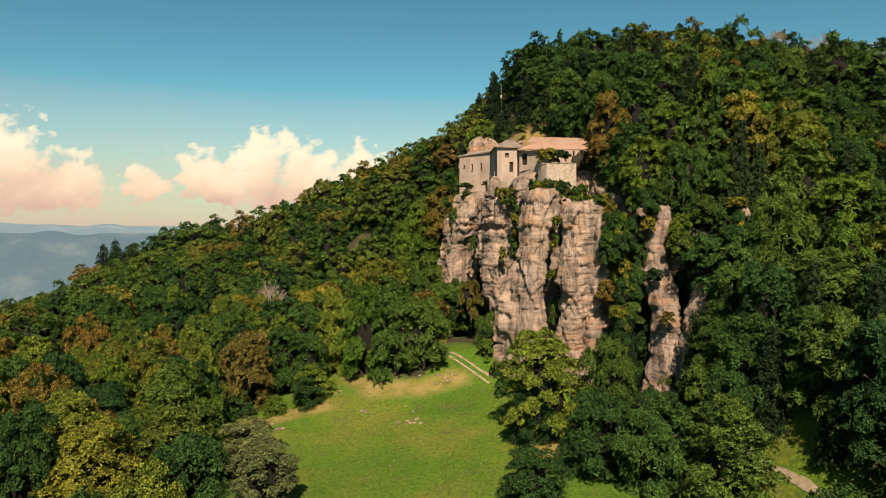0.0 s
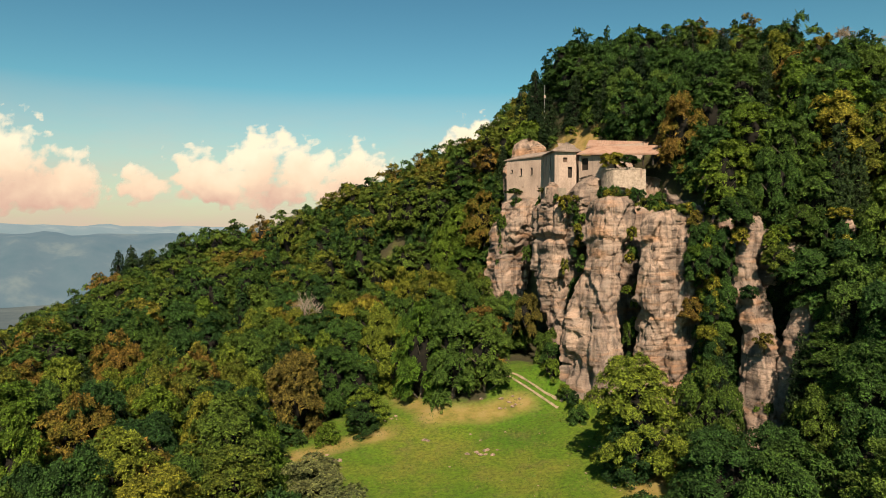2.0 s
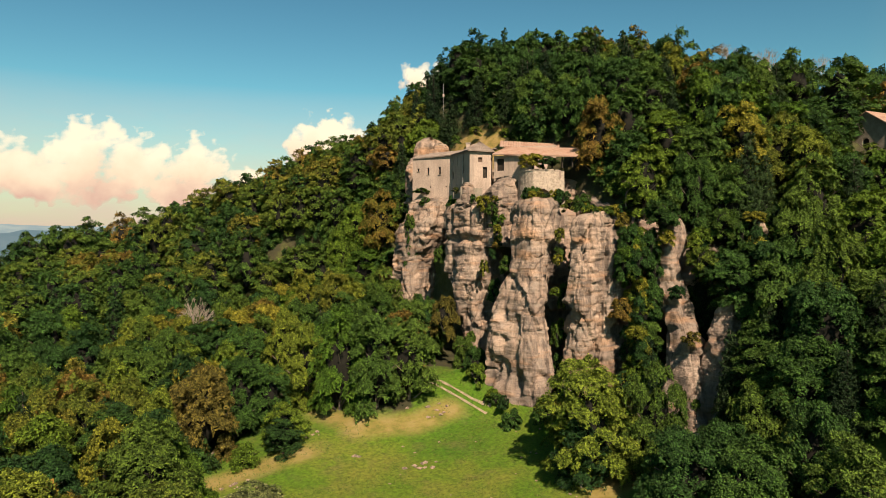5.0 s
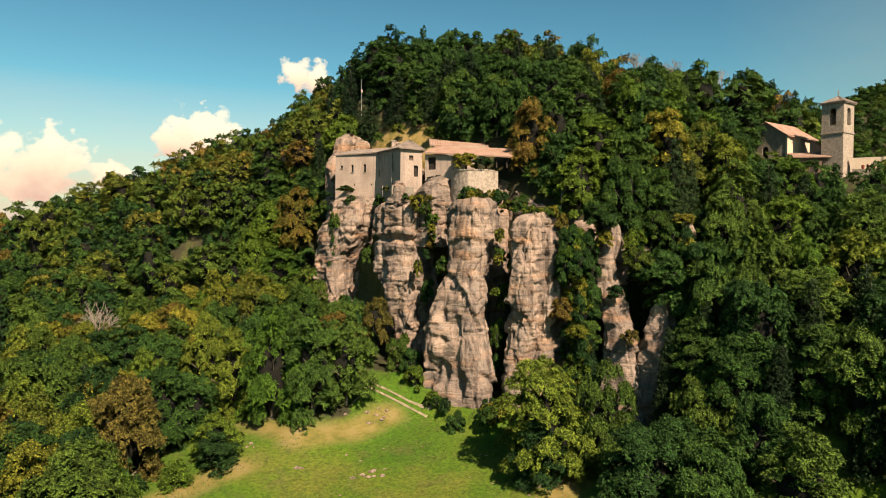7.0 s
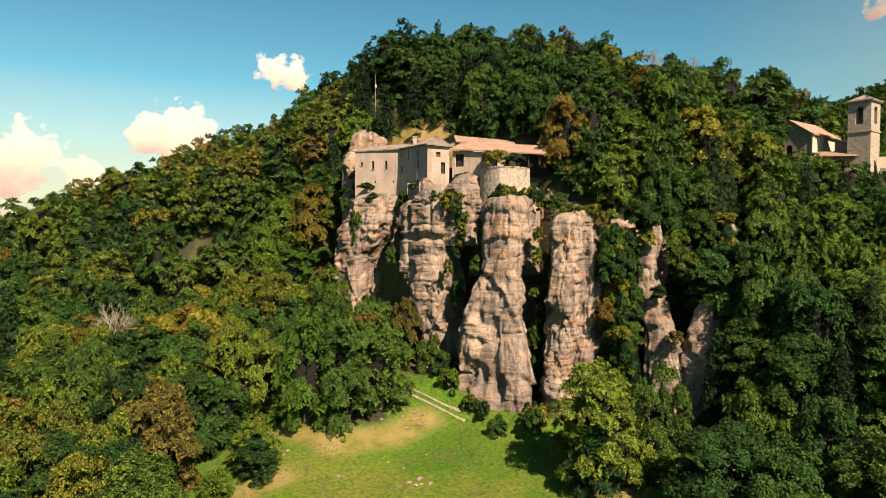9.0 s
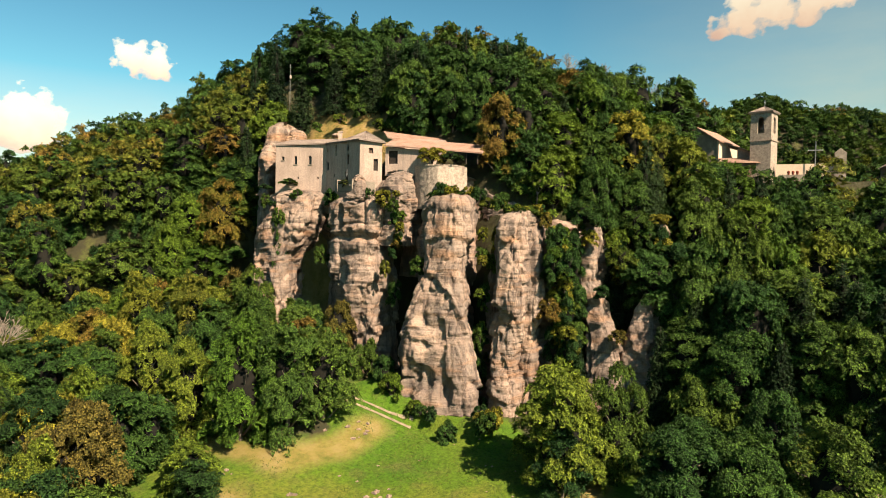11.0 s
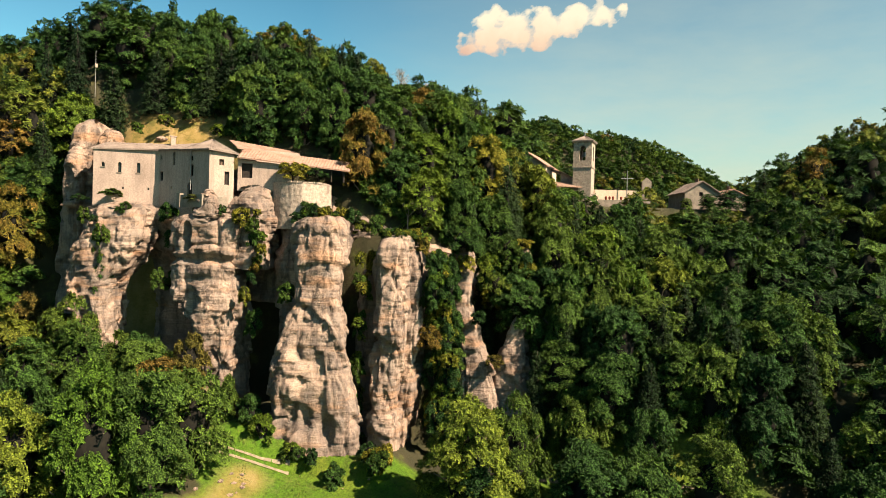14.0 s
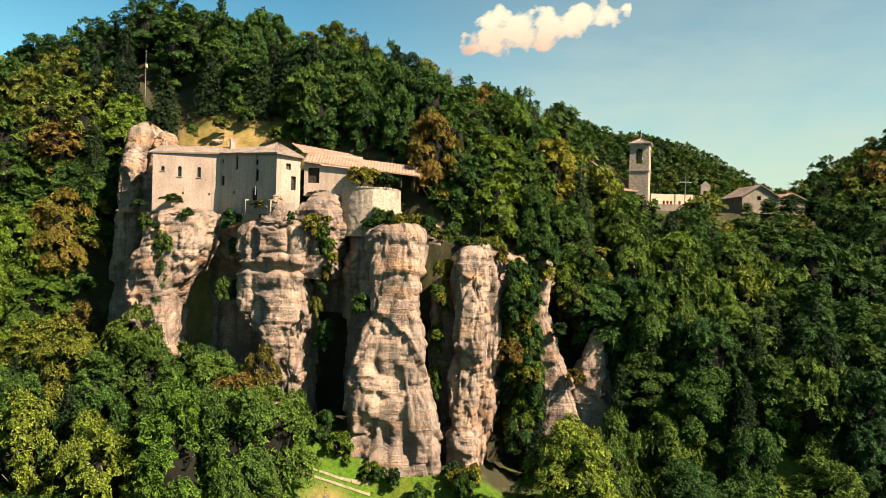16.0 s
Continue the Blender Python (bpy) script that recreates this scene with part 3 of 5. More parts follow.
PILLARS = [
    ("cream sandstone buttress pitted by hollows under the long wall", 1.0, [(10, -36.7, 0.8, 2.9, 4), (23, -36.7, 0.9, 2.9, 4), (26.5, -37.1, 1.6, 3.7, 4), (28, -37, 1.8, 4.0, 4), (34, -34.9, 2.9, 5.0, 4), (37.4, -34.8, 4.0, 5.2, 4), (38.8, -35, 5.4, 4.8, 3.5)], PITS_LEFT),
    ("bulging sandstone buttress below the chapel tower", 2.0, [(8, -18.6, 2.2, 2.9, 4), (19, -18.6, 2.0, 2.9, 4), (22.8, -18.8, 1.8, 3.2, 4), (24.3, -20, 1.8, 4.5, 4), (28.5, -20.9, 2.2, 5.0, 4), (30.4, -20.8, 1.8, 5.2, 4), (31.1, -20.6, 2.6, 4.9, 3.7), (31.9, -20.5, 1.7, 5.2, 4), (35.6, -20.3, 1.8, 5.2, 4.2), (37.5, -20.2, 2.4, 5.0, 4.2)], PITS_BELOW),
    ("tall sandstone pillar with a dark hollow near its top", 3.0, [(3, -2.9, -3.2, 6.0, 2.8), (11, -2.9, -3.0, 5.7, 2.6), (15, -3.4, -2.8, 5.4, 2.8), (19.4, -3.9, -2.2, 4.8, 2.8), (23, -3.9, -1.4, 4.1, 2.5), (26, -3.8, -0.2, 3.4, 2.3), (29, -4.0, 0.4, 3.6, 2.3), (32.2, -4.2, 0.6, 3.8, 2.4), (35, -4.2, 0.9, 3.6, 2.8), (37.4, -4.3, 1.6, 3.3, 3.2)], [HOLE] + PITS_LOW),
    ("smooth sandstone pillar with flat ledges and pits", 4.0, [(4, 4.8, 1.0, 2.3, 4.2), (14, 4.7, 1.3, 2.0, 4.2), (18, 4.9, 1.3, 2.0, 4.2), (25, 5.2, 1.2, 2.3, 4.3), (30.6, 4.9, 1.6, 2.4, 4.2), (31.2, 4.9, 2.1, 2.2, 4), (33.4, 4.9, 2.3, 2.2, 4), (35.2, 5.0, 3.1, 1.9, 3.6)], PITS_THIN),
    ("broken sandstone buttress overgrown with shrubs", 5.0, [(5, 15.8, 8.6, 4.4, 3), (14, 15.6, 9.4, 3.4, 2.6), (17, 15.2, 9.8, 2.9, 2.4), (22, 13.8, 10.4, 1.9, 2), (26, 12.8, 10.6, 1.3, 1.6), (28.5, 12.8, 10.8, 1.3, 1.6), (31, 13.0, 11.2, 1.8, 1.8), (33, 12.9, 11.6, 1.7, 1.7), (34.4, 12.8, 12.2, 1.2, 1.4)], ()),
    ("slim sandstone column joined to the smooth pillar", 18.0, [(8, 6.0, 4.2, 1.5, 4), (18, 6.8, 4.4, 1.7, 4), (25, 7.1, 4.8, 1.8, 4.2), (31, 7.1, 5.4, 1.7, 4.2), (33.6, 6.9, 6.2, 1.4, 3.6)], ()),
    ("shadowed sandstone cleft between two pillars", 16.0, [(4, 1.0, 4.6, 3.0, 5), (12, 1.0, 6.2, 2.7, 5), (22, 1.0, 8.0, 2.5, 5), (31, 1.0, 9.0, 2.3, 4)], ()),
    ("low grey sandstone outcrop among the trees", 6.0, [(5, 19.6, 10.8, 3.4, 2.6), (16, 19.6, 11.2, 3.2, 2.4), (20, 19.8, 11.8, 2.6, 2.2), (23, 20.2, 12.4, 1.8, 1.9), (24.8, 20.4, 13, 1.2, 1.6)], ()),
    ("shaded sandstone spur under the round bastion", 7.0, [(10, -8.8, 8.2, 4.2, 4), (30, -8.8, 7.6, 4.2, 4), (35.2, -8.8, 7.2, 4.2, 5), (36.6, -8.6, 7.6, 4.0, 4.6)], ()),
    ("sandstone shelf carrying the covered walk", 8.0, [(25, -12.5, 12.5, 7, 4), (41.0, -12.5, 12.5, 7, 4)], ()),
    ("cream sandstone crag rising behind the chapel", 9.0, [(22, -47.5, 11, 2.6, 5), (40, -46.7, 10.4, 2.4, 4.6), (46, -46.4, 10.8, 2.0, 4), (48, -46.1, 11.8, 1.9, 3.6), (51.6, -45.6, 12.6, 1.2, 2.6)], ()),
    ("cream sandstone block at the end of the long wall", 17.0, [(38, -45.6, 9.0, 1.9, 2.4), (44, -45.4, 9.2, 1.7, 2.2), (47.6, -45.2, 10.0, 1.2, 1.8)], ()),
    ("cream sandstone block leaning on the crag", 15.0, [(38, -43.6, 12, 2.6, 3.2), (46, -43.4, 12.6, 2.2, 2.8), (50.2, -43.2, 13.6, 1.5, 2.2)], ()),
    ("low cream crag above the chapel roof", 10.0, [(40, -38, 13.4, 6.0, 3.4), (45.5, -38, 14.2, 5.2, 3), (48.2, -38.4, 15, 3.6, 2.2)], ()),
    ("recessed dark sandstone under the chapel wall", 12.0, [(10, -30, 13.0, 5.5, 4), (30, -30, 12.5, 5.5, 4), (34, -30, 10.2, 5.6, 4.5), (36.4, -30, 7.4, 5.6, 5), (38.6, -30, 7.6, 5.4, 4.5)], ()),
    ("cream rock mound between the tower and the covered walk", 13.0, [(30, -15.8, 4.6, 3.2, 4.2), (37.5, -15.8, 5.0, 3.1, 4), (39.6, -15.8, 6.0, 2.8, 3.4), (41.3, -15.6, 7.4, 2.2, 2.4)], ()),
    ("cream boulder on the terrace ledge", 14.0, [(36.8, -20.5, 3.2, 1.6, 1.4), (38.9, -20.5, 3.0, 1.4, 1.3), (40.6, -20.4, 3.5, 0.8, 0.9)], ()),
    ("mossy knob of yellow sandstone in the forest", 11.0, [(24, 20.6, 18.6, 1.1, 1.5), (30, 20.6, 18.6, 1.2, 1.5), (34.0, 20.6, 19.0, 0.9, 1.2)], ()),
]
for text, seed, levels, hollows in PILLARS:
    k = 136 if seed < 5 else 84
    tagged(mesh_object("rock_pillar", rock_pillar(levels, k, int(k * 1.1), seed, hollows=hollows), ROCK, True), text, "rock", group="cliff pillars")

# ---- chapel ----
def plain(name, stops, scale, rough=0.85, stretch=None, relief=0.4, metal=0.0):
    m, n, l, b = material(name, rough)
    c = n.new("ShaderNodeTexCoord").outputs["Object"]
    t1, t2 = tex(n, l, scale, 5, c, 0.65, stretch), tex(n, l, scale * 9, 5, c, 0.65)
    col = mix(n, l, 0.5, ramp(n, l, t1, stops), ramp(n, l, t2, [(0.3, (0.6, 0.6, 0.6)), (0.7, (1.2, 1.2, 1.2))]), "MULTIPLY")
    l.new(col, b.inputs["Base Color"])
    b.inputs["Metallic"].default_value = metal
    bump(n, l, b, t2, relief, 0.05)
    return m


ROOF_RED = plain("clay_tiles", [(0.3, (0.179, 0.099, 0.070)), (0.5, (0.262, 0.163, 0.118)), (0.75, (0.237, 0.173, 0.134))], 0.9)
ROOF_GREY = plain("stone_slates", [(0.3, (0.102, 0.077, 0.064)), (0.7, (0.218, 0.173, 0.141))], 0.8)
STONE = plain("stone_masonry", [(0.3, (0.122, 0.102, 0.080)), (0.7, (0.230, 0.192, 0.150))], 0.9)
ASHLAR = plain("pale_masonry", [(0.34, (0.192, 0.154, 0.118)), (0.5, (0.275, 0.221, 0.173)), (0.66, (0.333, 0.269, 0.211))], 2.6, relief=0.8)
CREAM = plain("cream_paint", [(0.3, (0.397, 0.301, 0.218)), (0.7, (0.486, 0.384, 0.282))], 0.6)
DARK = plain("dark_wood_and_shade", [(0.3, (0.013, 0.010, 0.008)), (0.7, (0.038, 0.029, 0.022))], 2.0)
BROWN = plain("brown_shutter", [(0.3, (0.083, 0.051, 0.035)), (0.7, (0.128, 0.083, 0.058))], 3.0)
RED = plain("terracotta", [(0.3, (0.141, 0.032, 0.019)), (0.7, (0.218, 0.058, 0.032))], 3.0)
METAL = plain("grey_metal", [(0.3, (0.192, 0.192, 0.186)), (0.7, (0.288, 0.288, 0.275))], 3.0, 0.5, metal=0.6)
GLASS, n, l, b = material("window_glass", 0.12)
b.inputs["Base Color"].default_value = (0.015, 0.018, 0.02, 1)
b.inputs["Specular IOR Level"].default_value = 0.5


def facade(bm, p0, p1, z0, z1, z2, openings=(), deep=0.4):
    """A wall face from p0 to p1, seen from its right-hand side, with the top at z1 and z2; openings (from, to, low, high) in metres are cut with reveals."""
    p0, p1 = Vector((*p0, 0)), Vector((*p1, 0))
    length = (p1 - p0).length
    way = (p1 - p0) / length
    inn = Vector((-way.y, way.x, 0))
    cuts = sorted({0.0, length, *[v for o in openings for v in o[:2]]})
    rows = sorted({z0, *[v for o in openings for v in o[2:4]]}) + [None]

    def at(a, z, d=0.0):
        z = z1 + (z2 - z1) * a / length if z is None else z
        p = p0 + way * a + inn * d
        return bm.verts.new((p.x, p.y, z))
    for a, b in zip(cuts, cuts[1:]):
        for lo, hi in zip(rows, rows[1:]):
            mid_a, mid_z = (a + b) / 2, (lo + (hi if hi else lo + 0.01)) / 2
            if not any(o[0] < mid_a < o[1] and o[2] < mid_z < o[3] for o in openings):
                bm.faces.new((at(a, lo), at(b, lo), at(b, hi), at(a, hi)))
    for a, b, lo, hi in openings:
        bm.faces.new((at(a, lo), at(a, lo, deep), at(a, hi, deep), at(a, hi)))
        bm.faces.new((at(b, lo, deep), at(b, lo), at(b, hi), at(b, hi, deep)))
        bm.faces.new((at(a, lo, deep), at(a, lo), at(b, lo), at(b, lo, deep)))
        bm.faces.new((at(a, hi), at(a, hi, deep), at(b, hi, deep), at(b, hi)))
    return p0, way, inn


def opening_parts(parent, frame_of, o, arch=True, mat=GLASS, deep=0.32, surround=None):
    """The pane, door or dark shade sheet of an opening, its frame and its arched head."""
    p0, way, inn = frame_of
    a, b, lo, hi = o
    bm = bmesh.new()
    c = [p0 + way * t + inn * deep for t in (a, b)]
    f = [bm.verts.new((q.x, q.y, z)) for q, z in ((c[0], lo), (c[1], lo), (c[1], hi), (c[0], hi))]
    bm.faces.new(f)
    window = part("window" if mat == GLASS else "door", bm, mat, parent)
    if arch:
        bm = bmesh.new()
        r = (b - a) / 2
        rows = []
        for k in range(13):
            t = math.pi * k / 12
            x, z = a + r - r * math.cos(t), hi - r + r * math.sin(t)
            rows.append([bm.verts.new((p0 + way * x + inn * d).xy.to_3d() + Vector((0, 0, zz))) for d, zz in ((0.012, hi), (0.012, z), (0.3, z))])
        for u_, v_ in zip(rows, rows[1:]):
            for m_ in (0, 1):
                bm.faces.new((u_[m_], u_[m_ + 1], v_[m_ + 1], v_[m_]))
        part("arch", bm, PLASTER, window)
    bm = bmesh.new()
    for x0, x1, y0, y1 in ((a, a + 0.06, lo, hi), (b - 0.06, b, lo, hi), (a, b, lo, lo + 0.06), ((a + b) / 2 - 0.025, (a + b) / 2 + 0.025, lo, hi)):
        q0, q1 = p0 + way * x0 + inn * (deep - 0.05), p0 + way * x1 + inn * (deep - 0.05)
        bm.faces.new([bm.verts.new((q.x, q.y, z)) for q, z in ((q0, y0), (q1, y0), (q1, y1), (q0, y1))])
    part("window_frame", bm, DARK, window)
    if surround:
        bm = bmesh.new()
        q0, q1 = p0 + way * (a - 0.1) - inn * 0.1, p0 + way * (b + 0.1) + inn * 0.1
        prism(bm, [((p0 + way * x + inn * d).x, (p0 + way * x + inn * d).y) for x, d in ((a - 0.1, -0.1), (b + 0.1, -0.1), (b + 0.1, 0.05), (a - 0.1, 0.05))], lo - 0.12, lo - 0.004)
        part("sill", bm, STONE, window)


def slab(bm, quad, thick=0.16):
    """A roof plane with thickness; the quad is given counter-clockwise from above."""
    top = [bm.verts.new(q) for q in quad]
    low = [bm.verts.new((q[0], q[1], q[2] - thick)) for q in quad]
    bm.faces.new(top), bm.faces.new(low[::-1])
    for k in range(len(quad)):
        j = (k + 1) % len(quad)
        bm.faces.new((low[k], low[j], top[j], top[k]))


def tiled(name, eave0, eave1, ridge1, ridge0, mat, parent, label="", pitch=0.42, courses=9):
    """A roof plane laid with rows of curved tiles that run from ridge to eave."""
    bm = bmesh.new()
    slab(bm, [eave0, eave1, ridge1, ridge0])
    e0, e1, r1, r0 = (Vector(p) for p in (eave0, eave1, ridge1, ridge0))
    count = max(3, int((e1 - e0).length / pitch))
    nrm = (e1 - e0).cross(r0 - e0).normalized()
    for k in range(count):
        a, b = (k + 0.12) / count, (k + 0.88) / count
        for c in range(courses):
            f0, f1 = c / courses, (c + 1) / courses
            lift = 0.05 + 0.015 * ((k * 7 + c * 3) % 5) / 5
            low = [e0.lerp(e1, t).lerp(r0.lerp(r1, t), f0) for t in (a, (a + b) / 2, b)]
            up = [e0.lerp(e1, t).lerp(r0.lerp(r1, t), f1) for t in (a, (a + b) / 2, b)]
            v = [bm.verts.new(low[0] + nrm * 0.01), bm.verts.new(low[1] + nrm * (lift + 0.02)), bm.verts.new(low[2] + nrm * 0.01)]
            w = [bm.verts.new(up[0] + nrm * 0.004), bm.verts.new(up[1] + nrm * lift), bm.verts.new(up[2] + nrm * 0.004)]
            bm.faces.new((v[0], v[1], w[1], w[0])), bm.faces.new((v[1], v[2], w[2], w[1])), bm.faces.new(v)
    return part(name, bm, mat, parent, label)


A, B, C, D, E_ = (3.4, 141.7), (9.6, 135.6), (9.8, 124.6), (13.3, 123.9), (15.6, 130.6)
BACK0, BACK1 = (15.2, 137.0), (8.2, 146.2)
hall = tagged(new("chapel"), "pale plastered cliff-edge chapel with small arched windows and grey roof", "chapel")
bm = bmesh.new()
W1 = [(1.05, 1.5, 43.6, 44.2), (3.2, 3.7, 42.9, 44.3), (5.7, 6.2, 42.9, 44.3), (3.8, 4.05, 40.5, 40.8), (7.2, 7.45, 40.5, 40.8)]
f1 = facade(bm, A, B, 36.5, 46.1, 46.3, W1)
W2 = [(0.2, 0.95, 41.9, 43.2), (0.25, 0.7, 44.9, 45.5), (3.1, 3.65, 44.0, 45.9), (6.9, 7.6, 44.5, 45.2), (7.0, 7.7, 42.4, 44.0), (6.4, 7.5, 39.6, 41.5), (2.8, 3.1, 40.7, 41.1)]
f2 = facade(bm, B, C, 36.5, 46.3, 45.9, W2)
W3 = [(1.4, 2.1, 43.9, 44.7), (2.2, 2.9, 41.3, 43.1)]
f3 = facade(bm, C, D, 36.5, 45.9, 45.6, W3)
facade(bm, D, E_, 38, 45.6, 46.6, ())
facade(bm, E_, BACK0, 38, 46.6, 47.4, ())
facade(bm, BACK0, BACK1, 38, 47.4, 47.4, ())
facade(bm, BACK1, A, 36.5, 47.4, 46.1, ())
part("wall", bm, PLASTER, hall)
for k, o in enumerate(W1):
    opening_parts(hall, f1, o, arch=k < 3, surround=k < 3)
for k, o in enumerate(W2):
    opening_parts(hall, f2, o, arch=k in (2, 4, 5), mat=DARK if k == 5 else GLASS)
opening_parts(hall, f3, W3[0], arch=False, mat=BROWN)
opening_parts(hall, f3, W3[1], arch=False, mat=DARK)
tiled("roof", (2.9, 142.0, 46.1), (9.25, 135.4, 46.3), (14.2, 138.0, 47.8), (7.6, 146.0, 47.7), ROOF_GREY, hall, "brown grey stone slate roof")
tiled("roof", (9.25, 135.4, 46.3), (9.35, 130.6, 46.15), (14.6, 131.4, 47.7), (14.2, 138.0, 47.8), ROOF_GREY, hall)
peak = (12.4, 127.4, 47.7)
tiled("tower_roof", (9.3, 130.8, 46.1), (9.3, 124.1, 45.9), peak, peak, ROOF_GREY, hall, "hipped grey slate roof")
tiled("tower_roof", (9.3, 124.1, 45.9), (13.7, 123.4, 45.65), peak, peak, ROOF_GREY, hall)
tiled("tower_roof", (13.7, 123.4, 45.65), (15.9, 130.4, 46.3), peak, peak, ROOF_GREY, hall)
tiled("tower_roof", (15.9, 130.4, 46.3), (9.3, 130.8, 46.1), peak, peak, ROOF_GREY, hall)
bm = bmesh.new()
prism(bm, [(12.6, 137.3), (13.2, 137.0), (13.5, 137.6), (12.9, 137.9)], 46.6, 48.7)
prism(bm, [(12.45, 137.3), (13.25, 136.85), (13.65, 137.6), (12.85, 138.05)], 48.7, 48.85)
part("chimney", bm, PLASTER, hall)
bm = bmesh.new()
prism(bm, [(9.66, 128.3), (9.58, 128.3), (9.58, 128.4), (9.66, 128.4)], 40.5, 45.9)
part("downpipe", bm, METAL, hall)

walkway = tagged(new("covered_walk"), "long low covered walk with red tiled roof on the cliff top", "corridor")
G0, G1, G2, G3 = (13.7, 123.6), (16.2, 120.3), (18.3, 117.6), (22.6, 112.2)
bm = bmesh.new()
W4 = [(0.5, 2.0, 42.4, 44.4)]
f4 = facade(bm, G0, G1, 40.6, 44.95, 44.6, W4, 0.6)
f5 = facade(bm, G1, G2, 40.6, 44.6, 44.3, ())
facade(bm, G2, (21.4, 113.7), 40.6, 42.3, 41.9, ())
part("wall", bm, PLASTER, walkway)
# dark sheet paints the shade inside the walk's open window
opening_parts(walkway, f4, W4[0], arch=False, mat=DARK)
for k in range(5):
    t = k / 4
    x, y = G2[0] + (G3[0] - G2[0]) * t, G2[1] + (G3[1] - G2[1]) * t
    bm = bmesh.new()
    box(bm, (x - 0.11, y - 0.11, 42.2), (x + 0.11, y + 0.11, 44.2 - 0.5 * t))
    part("post", bm, DARK, walkway)
tiled("roof", (13.2, 123.2, 45.2), (22.7, 111.2, 43.8), (26.0, 113.6, 45.4), (16.6, 126.0, 46.8), ROOF_RED, walkway, "sun-bleached clay tile roof")
bm = bmesh.new()
prism(bm, [(16.2, 126.0), (24.2, 122.6), (24.5, 123.1), (16.5, 126.5)], 43, 46.9)
part("upper_wall", bm, PLASTER, walkway)
tiled("upper_roof", (15.4, 125.9, 46.9), (24.6, 121.9, 46.1), (25.9, 125.2, 47.5), (16.6, 129.2, 48.3), ROOF_RED, walkway, "red clay tile roof")

bastion = tagged(new("bastion"), "rounded stone bastion with a blind arch on the rock", "bastion")


def bent_wall(bm, line, z0, z1, niche, close):
    """A wall bent along a smoothed line, with an arched niche (place, half-width, sill, spring, rise, depth) set into it."""
    pts = np.array(line, float)
    run = np.concatenate(([0], np.cumsum(np.linalg.norm(np.diff(pts, axis=0), axis=1))))
    d = np.linspace(0, run[-1], int(run[-1] / 0.14))
    c = np.stack((np.interp(d, run, pts[:, 0]), np.interp(d, run, pts[:, 1])), 1)
    for _ in range(5):
        c[1:-1] = (c[:-2] + 2 * c[1:-1] + c[2:]) / 4
    way = np.gradient(c, axis=0)
    way /= np.linalg.norm(way, axis=1)[:, None]
    inn = np.stack((-way[:, 1], way[:, 0]), 1)
    na, nw, n0, n1, rise, deep = niche
    grid = []
    for z in np.arange(z0, z1 + 0.01, 0.14):
        row = []
        for k in range(len(d)):
            x, e = d[k] - na, 0.05 * (z - z0)
            if abs(x) < nw and n0 < z < n1 + rise * math.sqrt(1 - (x / nw) ** 2):
                e += deep
            e += 0.05 * noise.noise(Vector((d[k] * 1.7, z * 1.6, 2))) + 0.02 * noise.noise(Vector((d[k] * 6, z * 6, 5)))
            row.append(bm.verts.new((*(c[k] + inn[k] * e), z)))
        grid.append(row)
    for lo, hi in zip(grid, grid[1:]):
        for k in range(len(d) - 1):
            bm.faces.new((lo[k], lo[k + 1], hi[k + 1], hi[k]))
    back = [bm.verts.new((*close, z)) for z in (z0, z1)]
    bm.faces.new(grid[-1] + [back[1]])
    bm.faces.new((grid[0][-1], back[0], back[1], grid[-1][-1]))
    bm.faces.new((back[0], grid[0][0], grid[-1][0], back[1]))
    return c, inn


bm = bmesh.new()
BAST = [(17.2, 121.5), (16.2, 119.5), (16.0, 117.5), (16.3, 115.8), (17.0, 114.4), (18.6, 113.9), (22.0, 113.6)]
rim, rim_in = bent_wall(bm, BAST, 35.5, 41.8, (8.9, 1.35, 36.6, 38.0, 0.95, 0.8), (22.0, 119.5))
part("wall", bm, ASHLAR, bastion)
for k in range(0, len(rim) - 6, 6):
    bm = bmesh.new()
    prism(bm, [tuple(rim[q] + rim_in[q] * e) for q, e in ((k, 0.22), (k + 5, 0.22), (k + 5, 0.7), (k, 0.7))], 41.8, 41.98 + 0.06 * math.sin(k * 2.3))
    part("coping_stone", bm, ASHLAR, bastion)

ledge = tagged(new("terrace_wall"), "small stone terrace parapet below the chapel tower", "wall")
bm = bmesh.new()
prism(bm, [(8.0, 128.2), (8.0, 123.6), (8.35, 123.6), (8.35, 128.2)], 38.0, 39.7)
prism(bm, [(8.35, 123.6), (11.5, 122.8), (11.5, 123.15), (8.35, 123.95)], 38.0, 39.5)
part("parapet", bm, STONE, ledge)
bm = bmesh.new()
prism(bm, [(7.9, 128.2), (8.5, 128.2), (8.5, 128.9), (7.9, 128.9)], 38.0, 39.9)
part("pier", bm, STONE, ledge)

